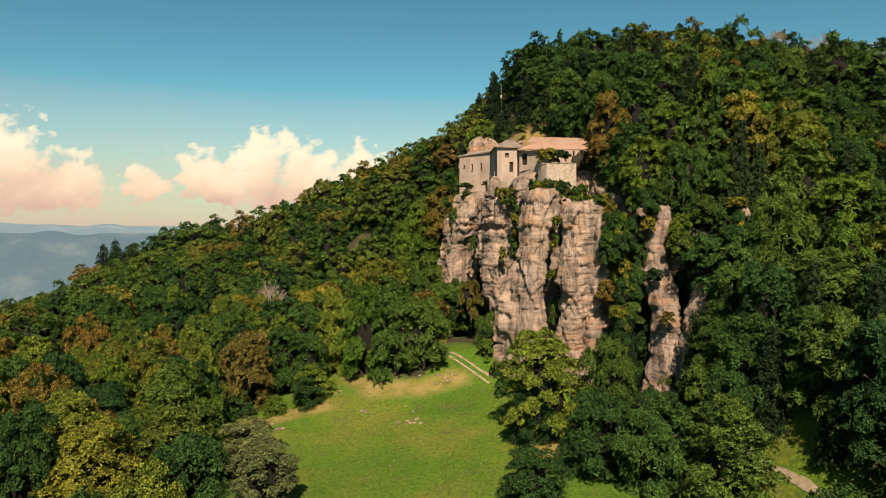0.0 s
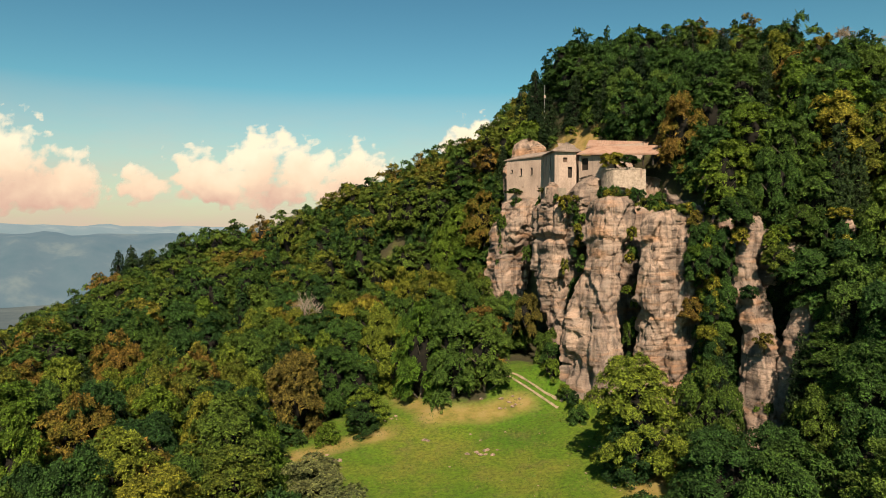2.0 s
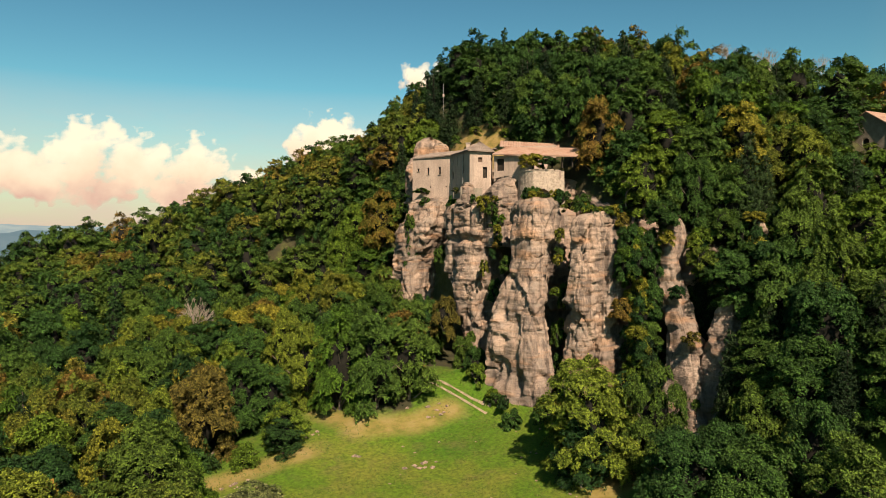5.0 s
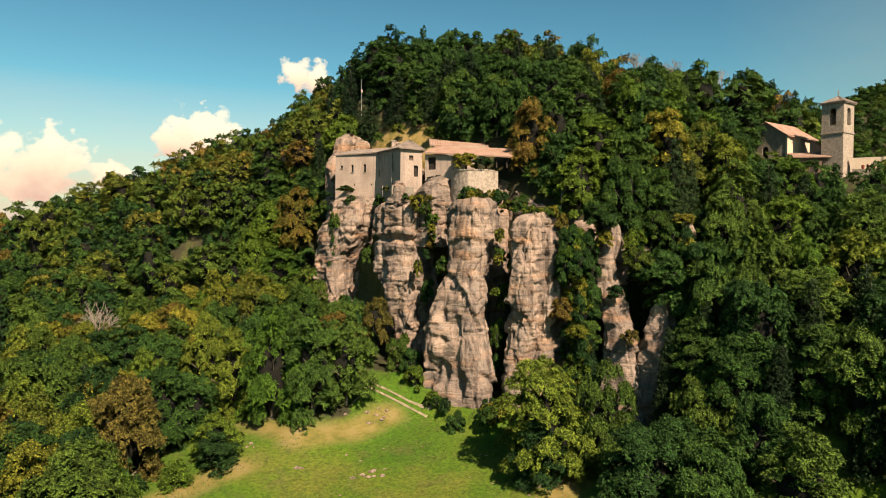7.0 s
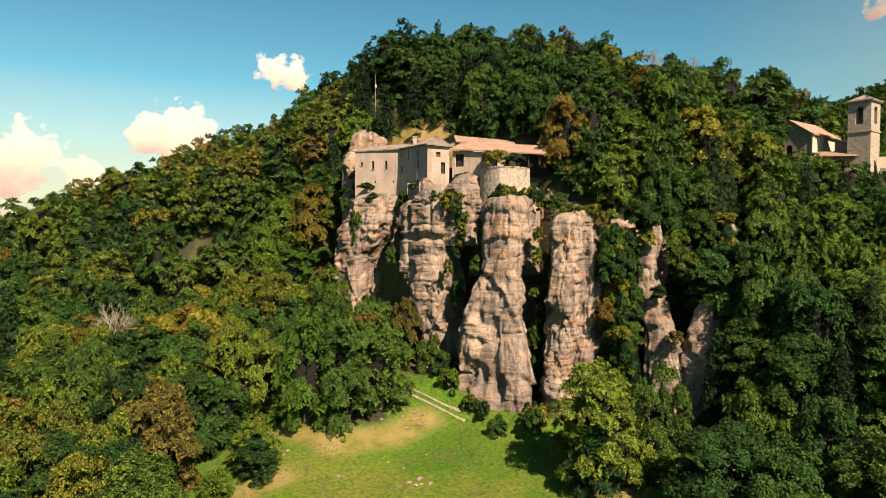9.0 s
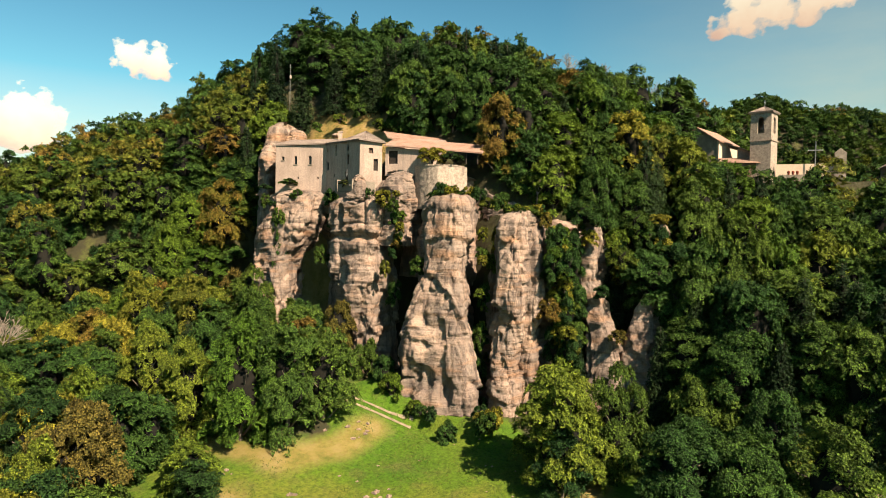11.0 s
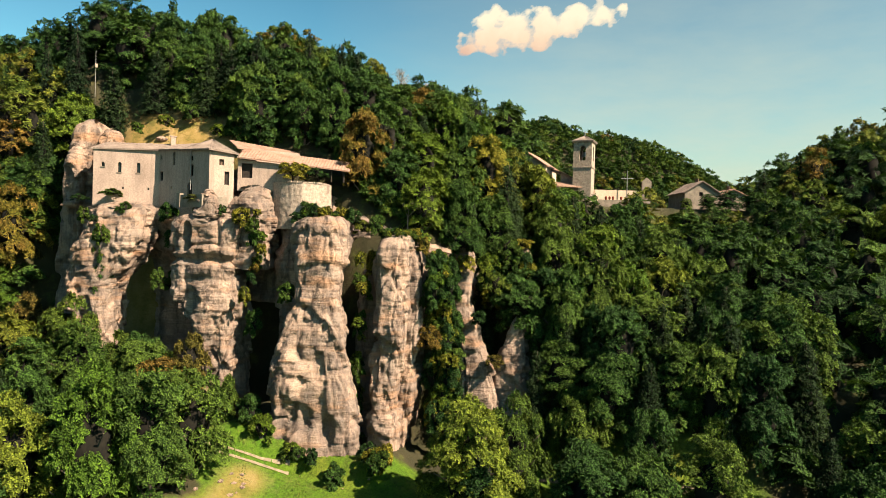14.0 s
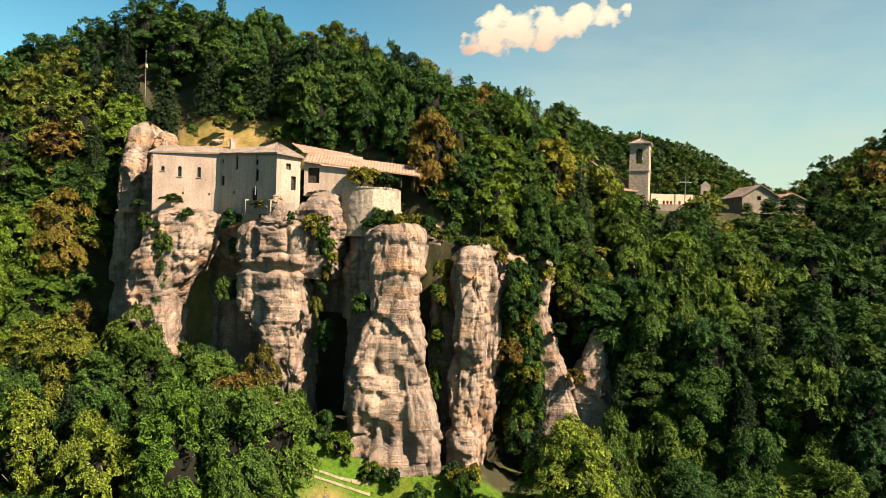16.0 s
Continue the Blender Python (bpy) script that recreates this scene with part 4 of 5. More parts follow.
bell = tagged(new("bell_tower"), "square stone bell tower with arched belfry openings", "bell tower")
bm = bmesh.new()
q = [(78.07, 102.29), (78.82, 98.77), (82.34, 99.51), (81.59, 103.03)]
OP = [(1.2, 2.4, 51.0, 53.9)]
for i in range(4):
    fb = facade(bm, q[i], q[(i + 1) % 4], 38, 54.6, 54.6, OP, 0.7)
part("shaft", bm, ASHLAR, bell)
for i in range(4):
    pa, pb = Vector((*q[i], 0)), Vector((*q[(i + 1) % 4], 0))
    way = (pb - pa).normalized()
    opening_head = bmesh.new()
    inn = Vector((-way.y, way.x, 0))
    rows = []
    for k in range(13):
        t = math.pi * k / 12
        x, z = 1.8 - 0.6 * math.cos(t), 53.3 + 0.6 * math.sin(t)
        rows.append([opening_head.verts.new((pa + way * x + inn * d).xy.to_3d() + Vector((0, 0, zz))) for d, zz in ((0.03, 53.91), (0.03, z), (0.5, z))])
    for u_, v_ in zip(rows, rows[1:]):
        for m_ in (0, 1):
            opening_head.faces.new((u_[m_], u_[m_ + 1], v_[m_ + 1], v_[m_]))
    part("arch", opening_head, ASHLAR, bell)
cx, cy = sum(p[0] for p in q) / 4, sum(p[1] for p in q) / 4
for z0, z1, w in ((49.6, 49.85, 0.15), (54.6, 54.9, 0.28)):
    bm = bmesh.new()
    prism(bm, [(cx + (x - cx) * (1 + w / 2), cy + (y - cy) * (1 + w / 2)) for x, y in q], z0, z1)
    part("cornice", bm, ASHLAR, bell)
for i in range(4):
    a, b_ = [(cx + (x - cx) * 1.2, cy + (y - cy) * 1.2, 54.9) for x, y in (q[i], q[(i + 1) % 4])]
    tiled("roof", a, b_, (cx, cy, 56.1), (cx, cy, 56.1), ROOF_GREY, bell, courses=5)
bm = bmesh.new()
box(bm, (cx - 0.06, cy - 0.06, 56.0), (cx + 0.06, cy + 0.06, 57.2))
box(bm, (cx - 0.3, cy - 0.05, 56.7), (cx + 0.3, cy + 0.05, 56.82))
part("finial", bm, METAL, bell)
bm = bmesh.new()
bmesh.ops.create_cone(bm, cap_ends=True, segments=14, radius1=0.55, radius2=0.25, depth=0.9, matrix=pose(cx, cy, 52.4))
part("bell", bm, METAL, bell)

church = tagged(new("church"), "stone church with grey gable and cream side wall", "church")
CH_P, CH_Q, CH_R = (75.9, 107.3), (74.2, 115.1), (85.7, 109.4)
bm = bmesh.new()
DOORWAY = (3.4, 4.6, 45.4, 48.4)
fc = facade(bm, CH_Q, CH_P, 40, 50.2, 50.2, [DOORWAY], 0.6)
bm.faces.new([bm.verts.new(p) for p in ((*CH_Q, 50.2), (*CH_P, 50.2), (75.05, 111.2, 52.9))])
part("gable_wall", bm, STONE, church, "grey stone gable")
opening_parts(church, fc, DOORWAY, arch=True, mat=DARK, deep=0.5)
bm = bmesh.new()
facade(bm, CH_P, CH_R, 40, 50.2, 50.2)
part("side_wall", bm, CREAM, church, "sunlit cream side wall")
bm = bmesh.new()
prism(bm, [(75.75, 107.1), (76.5, 107.26), (76.5, 107.6), (75.75, 107.5)], 40, 50.1)
part("pilaster", bm, CREAM, church)
tiled("roof", (75.5, 106.7, 49.95), (85.8, 108.9, 49.95), (84.9, 113.3, 52.95), (74.8, 111.15, 52.95), ROOF_RED, church, courses=7)
tiled("roof", (84.1, 117.8, 49.95), (73.8, 115.7, 49.95), (74.8, 111.15, 52.95), (84.9, 113.3, 52.95), ROOF_RED, church, courses=7)
bm = bmesh.new()
facade(bm, (79.2, 105.4), (82.4, 102.7), 40, 48.9, 47.4)
facade(bm, (82.4, 102.7), (86.0, 107.4), 40, 47.4, 48)
part("side_chapel", bm, PLASTER, church, "plastered lean-to chapel wall")
tiled("side_roof", (78.7, 105.0, 49.0), (83.0, 101.9, 47.0), (85.2, 105.8, 48.0), (80.9, 108.9, 49.9), ROOF_GREY, church, courses=6)

arcade = tagged(new("arcade"), "low brick arcade with brown tiled roof below the church", "arcade")
bm = bmesh.new()
OPS = [(0.6 + 1.9 * k, 1.9 + 1.9 * k, 43.2, 45.0) for k in range(3)]
fa = facade(bm, (74.2, 104.4), (79.6, 100.2), 40.5, 45.8, 45.8, OPS, 0.5)
facade(bm, (79.6, 100.2), (82, 102.6), 40.5, 45.8, 45.8)
facade(bm, (72.5, 108), (74.2, 104.4), 40.5, 45.8, 45.8)
part("wall", bm, BROWN, arcade)
# dark sheets close the open arches and stand for the shade behind them
for o in OPS:
    opening_parts(arcade, fa, o, arch=False, mat=DARK, deep=0.48)
tiled("roof", (73.6, 104.2, 45.8), (79.7, 99.5, 45.8), (82, 102.9, 46.9), (76.2, 107.5, 46.9), ROOF_RED, arcade, courses=5)

terrace = tagged(new("terrace"), "stone terrace with cream wall and low parapet", "terrace")
bm = bmesh.new()
prism(bm, [(79.0, 97.2), (84.0, 89.6), (90, 93.5), (85, 101)], 36.5, 43.0)
part("retaining_wall", bm, STONE, terrace)
bm = bmesh.new()
prism(bm, [(80.4, 98.6), (85.9, 90.6), (86.2, 90.8), (80.7, 98.8)], 43.0, 45.4)
part("cream_wall", bm, CREAM, terrace)
bm = bmesh.new()
prism(bm, [(79.0, 97.2), (81.9, 92.8), (82.2, 93.0), (79.3, 97.4)], 43.0, 43.35)
part("parapet", bm, STONE, terrace)
pot = tagged(new("flower_pot"), "small dark red planter on the terrace parapet", "flower pot", group="terrace planters")
bm = bmesh.new()
bmesh.ops.create_cone(bm, cap_ends=True, segments=10, radius1=0.16, radius2=0.24, depth=0.36, matrix=pose(0, 0, 0.18))
part("pot", bm, RED, pot)
bm = bmesh.new()
bmesh.ops.create_icosphere(bm, subdivisions=2, radius=0.24)
for v in bm.verts:
    v.co = v.co * (1 + 0.35 * noise.noise(v.co * 9)) + Vector((0, 0, 0.48))
part("plant", bm, RED, pot)
pot.matrix_basis = pose(79.9, 96.0, 43.35)
for t in (0.42, 0.55, 0.85):
    copy_thing(pot, pose(79.15 + 2.9 * t, 97.3 - 4.4 * t, 43.35, 0, 0, 90 * t))

cross = tagged(new("cross"), "tall thin grey metal cross on the terrace", "cross")
bm = bmesh.new()
box(bm, (82.95, 92.9, 43.0), (83.1, 93.05, 49.2))
part("upright", bm, METAL, cross)
bm = bmesh.new()
prism(bm, [(82.3, 93.95), (83.7, 91.95), (83.8, 92.02), (82.4, 94.02)], 47.6, 47.75)
part("arm", bm, METAL, cross)

gable = tagged(new("bell_gable"), "small stone bell gable with an open arch", "bell gable")
bm = bmesh.new()
fg = facade(bm, (85.0, 90.6), (86.0, 89.1), 42.5, 47.1, 47.1, [(0.5, 1.3, 44.0, 46.2)], 0.6)
facade(bm, (86.4, 89.4), (85.4, 90.9), 42.5, 47.1, 47.1, [(0.5, 1.3, 44.0, 46.2)], 0.3)
facade(bm, (86.0, 89.1), (86.4, 89.4), 42.5, 47.1, 47.1)
facade(bm, (85.4, 90.9), (85.0, 90.6), 42.5, 47.1, 47.1)
part("wall", bm, STONE, gable)
bm = bmesh.new()
v = [bm.verts.new(p) for p in ((84.9, 90.7, 47.1), (86.05, 89.0, 47.1), (86.5, 89.35, 47.1), (85.35, 91.0, 47.1), (85.45, 89.85, 48.0), (85.95, 90.2, 48.0))]
for f in ((0, 1, 4), (1, 2, 5, 4), (2, 3, 5), (3, 0, 4, 5), (3, 2, 1, 0)):
    bm.faces.new([v[k] for k in f])
part("cap", bm, STONE, gable)


def house(p0, p1, depth, z0, eave, ridge, label, wall=PLASTER, roof=ROOF_RED):
    """A gabled house whose gable stands from p0 to p1."""
    h = tagged(new("house"), label, "house", group="convent houses")
    a, b_ = Vector((*p0, 0)), Vector((*p1, 0))
    way = (b_ - a).normalized()
    inn = Vector((-way.y, way.x, 0)) * depth
    width = (b_ - a).length
    bm = bmesh.new()
    win = [(width * 0.42, width * 0.42 + 0.8, eave - 0.9, eave - 0.1)]
    fh = facade(bm, p0, p1, z0, eave, eave, win)
    facade(bm, p1, (b_ + inn).xy, z0, eave, eave)
    facade(bm, (a + inn).xy, p0, z0, eave, eave)
    m = (a + b_) / 2
    bm.faces.new([bm.verts.new((p.x, p.y, z)) for p, z in ((a, eave), (b_, eave), (m, ridge))])
    part("wall", bm, wall, h)
    opening_parts(h, fh, win[0], arch=False, mat=DARK)
    o = way * 0.45
    f = inn.normalized() * 0.5
    drop = 0.45 * (ridge - eave) / (width / 2)
    e = [(p.x, p.y, z) for p, z in ((a - o - f, eave - drop), (m - f, ridge), (m + inn, ridge), (a - o + inn, eave - drop), (b_ + o - f, eave - drop), (b_ + o + inn, eave - drop))]
    tiled("roof", e[4], e[5], e[2], e[1], roof, h, courses=6)
    tiled("roof", e[3], e[0], e[1], e[2], roof, h, courses=6)
    bm = bmesh.new()
    c = m + inn * 0.3
    box(bm, (c.x - 0.3, c.y - 0.3, ridge - 0.6), (c.x + 0.3, c.y + 0.3, ridge + 0.7))
    part("chimney", bm, BROWN, h)
    return h


house((95.6, 85.2), (99.6, 79.4), 10, 38, 46.0, 48.2, "grey plastered house with a low gable and tiled roof", STONE, ROOF_GREY)
house((100.4, 79.4), (103.4, 75.0), 8, 38, 45.6, 46.8, "low stone house with a red tiled roof", STONE, ROOF_RED)


# ---- trees ----
def crown_arrays(rng, count, leaf, lobes=16, tall=1.25, cone=False):
    """Leaves on flat sprays, set in tiers round a crown of radius 1 that stands on z = 0."""
    cs, rs = [], []
    for k in range(lobes):
        a = k * 2.4 + rng.uniform(-0.4, 0.4)
        if cone:
            z = 0.1 + 2.6 * (k + 0.5) / lobes
            rad = 0.95 * (1 - z / 2.9) ** 0.85
            cs.append((0.6 * rad * math.cos(a), 0.6 * rad * math.sin(a), z)), rs.append(0.10 + 0.42 * rad)
        else:
            dz = 0.98 - 1.85 * (k + 0.5) / lobes + rng.uniform(-0.1, 0.1)
            w = math.sqrt(max(0.04, 1 - dz * dz)) if dz > 0 else 1 - 0.28 * dz * dz
            h = rng.uniform(0.55, 0.9) if k % 4 else rng.uniform(0.25, 0.5)
            cs.append((w * math.cos(a) * h, w * math.sin(a) * h, tall * (1 + dz * (0.4 + 0.55 * h)))), rs.append(rng.uniform(0.17, 0.36))
    cs, rs = np.array(cs), np.array(rs)
    pick = rng.choice(len(cs), count, p=rs ** 2 / (rs ** 2).sum())
    ang, rho = rng.uniform(0, 6.283, count), np.sqrt(rng.random(count)) * rng.uniform(0.8, 1.12, count)
    out = np.stack((np.cos(ang), np.sin(ang), np.zeros(count)), 1)
    thick = 0.30 if cone else 0.52
    dome = np.clip(1 - rho * rho, -0.3, 1) - (rng.random(count) < 0.22) * rng.uniform(0.2, 0.9, count)
    r = rs[pick]
    c = cs[pick] + out * (r * rho)[:, None]
    c[:, 2] += thick * r * dome + rng.normal(0, 0.03, count)
    flat = cs[pick] * (1, 1, 0)
    c[:, 2] -= (0.30 if cone else 0.16) * np.linalg.norm(c[:, :2], axis=1) ** 2
    nrm = out * rho[:, None] * 0.7 + flat * 0.5 + rng.normal(size=(count, 3)) * 0.42 + (0, 0, 0.75)
    nrm /= np.linalg.norm(nrm, axis=1)[:, None]
    t = np.cross(nrm, rng.normal(size=(count, 3)))
    t /= np.linalg.norm(t, axis=1)[:, None]
    b = np.cross(nrm, t)
    sz = leaf * rng.uniform(0.6, 1.4, count)[:, None]
    v = np.stack((c - t * sz * 0.9 - b * sz * 0.35, c + t * sz * 0.9 - b * sz * 0.35 - nrm * sz * 0.3, c + b * sz * 0.95), 1).reshape(-1, 3)
    return v, np.arange(count * 3).reshape(-1, 3)


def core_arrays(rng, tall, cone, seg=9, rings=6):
    """The lumpy heart of twigs inside a crown, near-black to stand for its inner shade."""
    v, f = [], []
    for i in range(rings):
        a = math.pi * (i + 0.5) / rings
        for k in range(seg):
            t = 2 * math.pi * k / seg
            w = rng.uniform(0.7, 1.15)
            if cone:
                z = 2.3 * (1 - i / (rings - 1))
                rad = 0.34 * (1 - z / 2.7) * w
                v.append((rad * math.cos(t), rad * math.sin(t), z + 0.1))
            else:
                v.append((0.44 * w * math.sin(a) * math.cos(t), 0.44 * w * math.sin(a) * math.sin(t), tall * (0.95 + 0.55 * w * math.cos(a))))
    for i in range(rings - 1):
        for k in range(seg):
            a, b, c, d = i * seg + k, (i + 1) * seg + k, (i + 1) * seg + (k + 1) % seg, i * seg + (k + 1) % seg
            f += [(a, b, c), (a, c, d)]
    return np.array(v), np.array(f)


def crown_mesh(name, seed, count, leaf, mat, lobes=16, tall=1.25, cone=False):
    rng = np.random.default_rng(seed)
    v, f = crown_arrays(rng, count, leaf, lobes, tall, cone)
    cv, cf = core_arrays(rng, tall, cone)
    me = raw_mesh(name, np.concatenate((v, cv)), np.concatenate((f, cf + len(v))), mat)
    me.materials.append(TWIG_SHADE)
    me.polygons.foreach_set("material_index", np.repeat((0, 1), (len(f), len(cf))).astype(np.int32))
    return me


def limb(bm, a, b, ra, rb, seg=6):
    a, b = Vector(a), Vector(b)
    q = (b - a).to_track_quat("Z", "Y")
    r0, r1 = ([bm.verts.new(c + q @ Vector((r * math.cos(2 * math.pi * k / seg), r * math.sin(2 * math.pi * k / seg), 0))) for k in range(seg)] for c, r in ((a, ra), (b, rb)))
    for k in range(seg):
        bm.faces.new((r0[k], r0[(k + 1) % seg], r1[(k + 1) % seg], r1[k]))
    bm.faces.new(r1)


def trunk_mesh(seed, tall, cone):
    """A tapered trunk with limbs for a crown of radius 1."""
    rng = random.Random(seed)
    bm = bmesh.new()
    top = 2.75 if cone else tall * 1.35
    limb(bm, (0, 0, -0.5), (0, 0, 0.3), 0.075, 0.055)
    limb(bm, (0, 0, 0.3), (0.05, 0.03, top), 0.055, 0.012)
    for k in range(8):
        z = 0.2 + (top - 0.5) * k / 8
        a = k * 2.4 + rng.uniform(0, 1)
        r = 0.7 * ((1 - z / 3) if cone else 1)
        limb(bm, (0, 0, z), (r * math.cos(a), r * math.sin(a), z + (0.05 if cone else 0.4)), 0.028, 0.008, 5)
    me = bpy.data.meshes.new("trunk")
    bm.to_mesh(me)
    bm.free()
    me.materials.append(BARK)
    return me


TEXTS = {
    "mixed": "broad beech tree with mixed green and rusty foliage", "green": "dark green broadleaf tree in full leaf", "bright": "bright green broadleaf tree in full leaf",
    "yellow": "broad maple tree turning yellow green", "rust": "beech tree with rusty brown autumn foliage", "grey": "pale grey-green broadleaf tree with loose crown", "dark": "dark green fir tree with dense needles",
}
FORMS = {}
for i, (palette, text) in enumerate(TEXTS.items()):
    cone = palette == "dark"
    for k in range(3):
        tall = (1.05, 1.3, 1.55)[k]
        trunk = trunk_mesh(k, tall, cone)
        for fine, count, leaf in ((True, 7600, 0.066), (False, 2900, 0.10)):
            crown = crown_mesh("crown", 31 * i + 7 * k, count, leaf * (0.85 if cone else 1), LEAVES[palette], 40 + 6 * k + (14 if cone else 0), tall, cone)
            FORMS[palette, k, fine] = crown, trunk, tall, "fir_tree" if cone else "tree", text
rnd = random.Random(5)


def plant(palette, x, y, top, radius, form=None, z=None, group="forest trees", label="", sink=0.32):
    """A tree of that height and crown radius."""
    k = rnd.randrange(3) if form is None else form
    radius = min(radius, 0.62 * top)
    crown, trunk, tall, name, text = FORMS[palette, k, y < 100 and -48 < x < 36]
    full = 2.9 if palette == "dark" else tall * 1.95
    z = float(height(x, y)) if z is None else z
    thing = tagged(new(name), label or text, "tree", group=group)
    new("crown", crown).parent = thing
    new("trunk", trunk).parent = thing
    f = top / (full + 0.22 - sink)
    thing.matrix_basis = pose(x, y, z + (0.04 - sink) * f, rnd.uniform(-3, 3), rnd.uniform(-3, 3), rnd.uniform(0, 360)) @ Matrix.Diagonal((radius, radius, f, 1))
    return thing


SOLO = [
    ("bright", 12.2, 84, 14.5, 5.8, 1), ("green", 10.8, 82.2, 8.5, 3.0), ("mixed", 19.5, 82.5, 13.5, 3.8), ("green", 17, 73, 10.5, 4.6), ("green", 21.5, 69, 10.5, 4.4), ("green", 9, 68, 6.5, 3.4),
    ("green", 27, 63, 12, 4.6), ("bright", -20.0, 106, 5.4, 3.3), ("bright", -24.7, 100.9, 3.2, 1.9), ("mixed", -20.3, 102.4, 4.8, 2.5),
    ("bright", -12.5, 112, 16, 5.0), ("green", -7.5, 109.5, 15.5, 4.6), ("green", -3, 109.5, 13.5, 4.3), ("mixed", -3.5, 116, 12, 4.2), ("yellow", -33.5, 65.5, 11, 5.0), ("grey", -22.8, 80, 8, 4.2), ("grey", -18.6, 71, 7.5, 3.8),
    ("mixed", -33, 83, 15, 5.5), ("bright", -30.5, 88.5, 10, 3.6), ("rust", -30.5, 106, 14, 5.0), ("green", 30, 70.5, 13.5, 3.6), ("dark", 41, 97, 17, 4.0), ("dark", 35, 96, 16, 4.2),
    ("green", 24, 76, 9.5, 3.6), ("dark", 25.2, 94.2, 15, 2.6), ("green", 31, 98.5, 12, 3.6), ("green", 48, 92, 14, 4.2), ("bright", -17, 118, 13, 4.5), ("mixed", -9, 118, 14, 5),
    ("green", 37, 77, 14, 4.0), ("dark", 38.5, 72, 15, 3.4), ("green", 39, 66, 14, 4.2), ("green", 40, 60.5, 14, 4.2), ("dark", 42, 56, 15, 3.6), ("green", 44, 66, 13, 4.0), ("green", 46, 60, 13, 4.0), ("mixed", 41, 82, 14, 4.0), ("green", 36.5, 85, 13, 3.6),
]
for row in SOLO:
    plant(*row)
plant("dark", 11.9, 162.8, 70.4 - float(height(11.9, 162.8)), 3.2)
plant("dark", 8.5, 166.5, 66 - float(height(8.5, 166.5)), 2.8)
for k in range(10):
    fx, fy = -100 + 2.5 * k + rnd.uniform(-0.8, 0.8), 199 + rnd.uniform(-6, 5)
    plant("dark", fx, fy, rnd.uniform(27, 31) - float(height(fx, fy)), rnd.uniform(4.6, 5.8))
for x, y, top in ((88.5, 83, 44.2), (90.5, 79.5, 45.2), (92.5, 76, 46), (95, 72, 46.2), (98, 68.5, 45.5), (84, 82, 42), (87, 77, 43), (106, 72, 51), (101, 70, 46)):
    plant("dark" if top > 50 else "green", x, y, top - float(height(x, y)), 3.6)
for x, y, h in ((14, 155, 11), (18.5, 150, 11), (22.5, 145.5, 10.5), (25.5, 140.5, 11), (10.5, 158, 10), (27.5, 135, 11), (21, 152, 12), (26, 147, 12), (25, 136.5, 8.5), (28.5, 129.5, 9), (25.5, 143, 11), (29, 140, 12), (31, 134, 12)):
    plant("dark" if h == 11 else "green", x, y, h, 3.6)
for x, y, top, r in ((62, 106.8, 50.5, 3.0), (59.5, 109.5, 50, 3.4), (66, 108.5, 50.5, 3.0), (69, 110.5, 51, 2.8), (40.5, 71, 14, 3.4), (36, 80, 15, 3.4), (43.5, 66, 14, 3.6)):
    plant("mixed", x, y, max(7.0, top - float(height(x, y))), r)
for u, s, h in ((-53, 3.5, 11), (26.5, 11, 9), (24.5, 16.5, 9), (29, 7, 10)):
    plant("green", *on_cliff(u, s), h, 3.8)
spots = [(-33, 57, 7.5), (-24, 64, 5), (-89, 190, 9)] + [(r[1], r[2], r[4]) for r in SOLO] + [(11.9, 162.8, 5.5), (9.5, 160, 4)]
HALL = [(1, 148), (1, 140), (8, 122), (22.5, 107), (26.5, 111), (26.5, 126), (18.5, 133), (17, 140), (12, 152), (5, 155)]
CONVENT = [(70, 106.5), (76.5, 93), (90, 72), (100, 66), (110, 76), (98, 96), (88, 112), (74, 116)]


def free_of_rock(x, y):
    s, u = (x - FOOT[0]) * CROSS[0] + (y - FOOT[1]) * CROSS[1], (x - FOOT[0]) * ALONG[0] + (y - FOOT[1]) * ALONG[1]
    edge = float(np.interp(u, U, EDGE_S))
    if 75 < s < 125 and u < 10:
        return False
    if -50 < u < 26:
        if -47 < u < -27 and edge < s < edge + 8:
            return False
        front = float(np.interp(u, (-50, -44, -38, -25, -20, -9, 10, 15, 22, 26), (6, 0, -2, 1, -3, -7, -3, 0, 3, 8)))
        return s < front or s > edge + (4 if u < -12 else 1.5)
    return True


def low_by_convent(x, y, h):
    """Trees in front of the convent stay below its terrace."""
    return min(h, max(6.5, 45.5 - float(height(x, y)))) if 56 < x < 92 and 66 < y < 108 else h


wood = []
for gx_ in np.arange(-125, 235, 5.7):
    for gy_ in np.arange(44, 236, 5.7):
        x, y = gx_ + rnd.uniform(-2.2, 2.2), gy_ + rnd.uniform(-2.2, 2.2)
        if inside(x, y, MEADOW) or inside(x, y, HALL) or inside(x, y, CONVENT) or not free_of_rock(x, y) or (x > 138 and y > 82):
            continue
        if any((x - a) ** 2 + (y - b) ** 2 < (r + 1.6) ** 2 for a, b, r in spots):
            continue
        wood.append((x, y))
for k in range(420):
    u, v = rnd.uniform(-80, 62), rnd.uniform(0, 1)
    edge = float(np.interp(u, U, EDGE_S))
    s = -4 + 26 * v if u < -51 else edge + 2 + 16 * v if u < 21 else 4 + 34 * v
    x, y = on_cliff(u, s)
    if u < -51 or (u > -22 and not inside(x, y, HALL) and not inside(x, y, MEADOW) and not inside(x, y, CONVENT)):
        if all((x - a) ** 2 + (y - b) ** 2 > 14 for a, b in wood):
            wood.append((x, y))
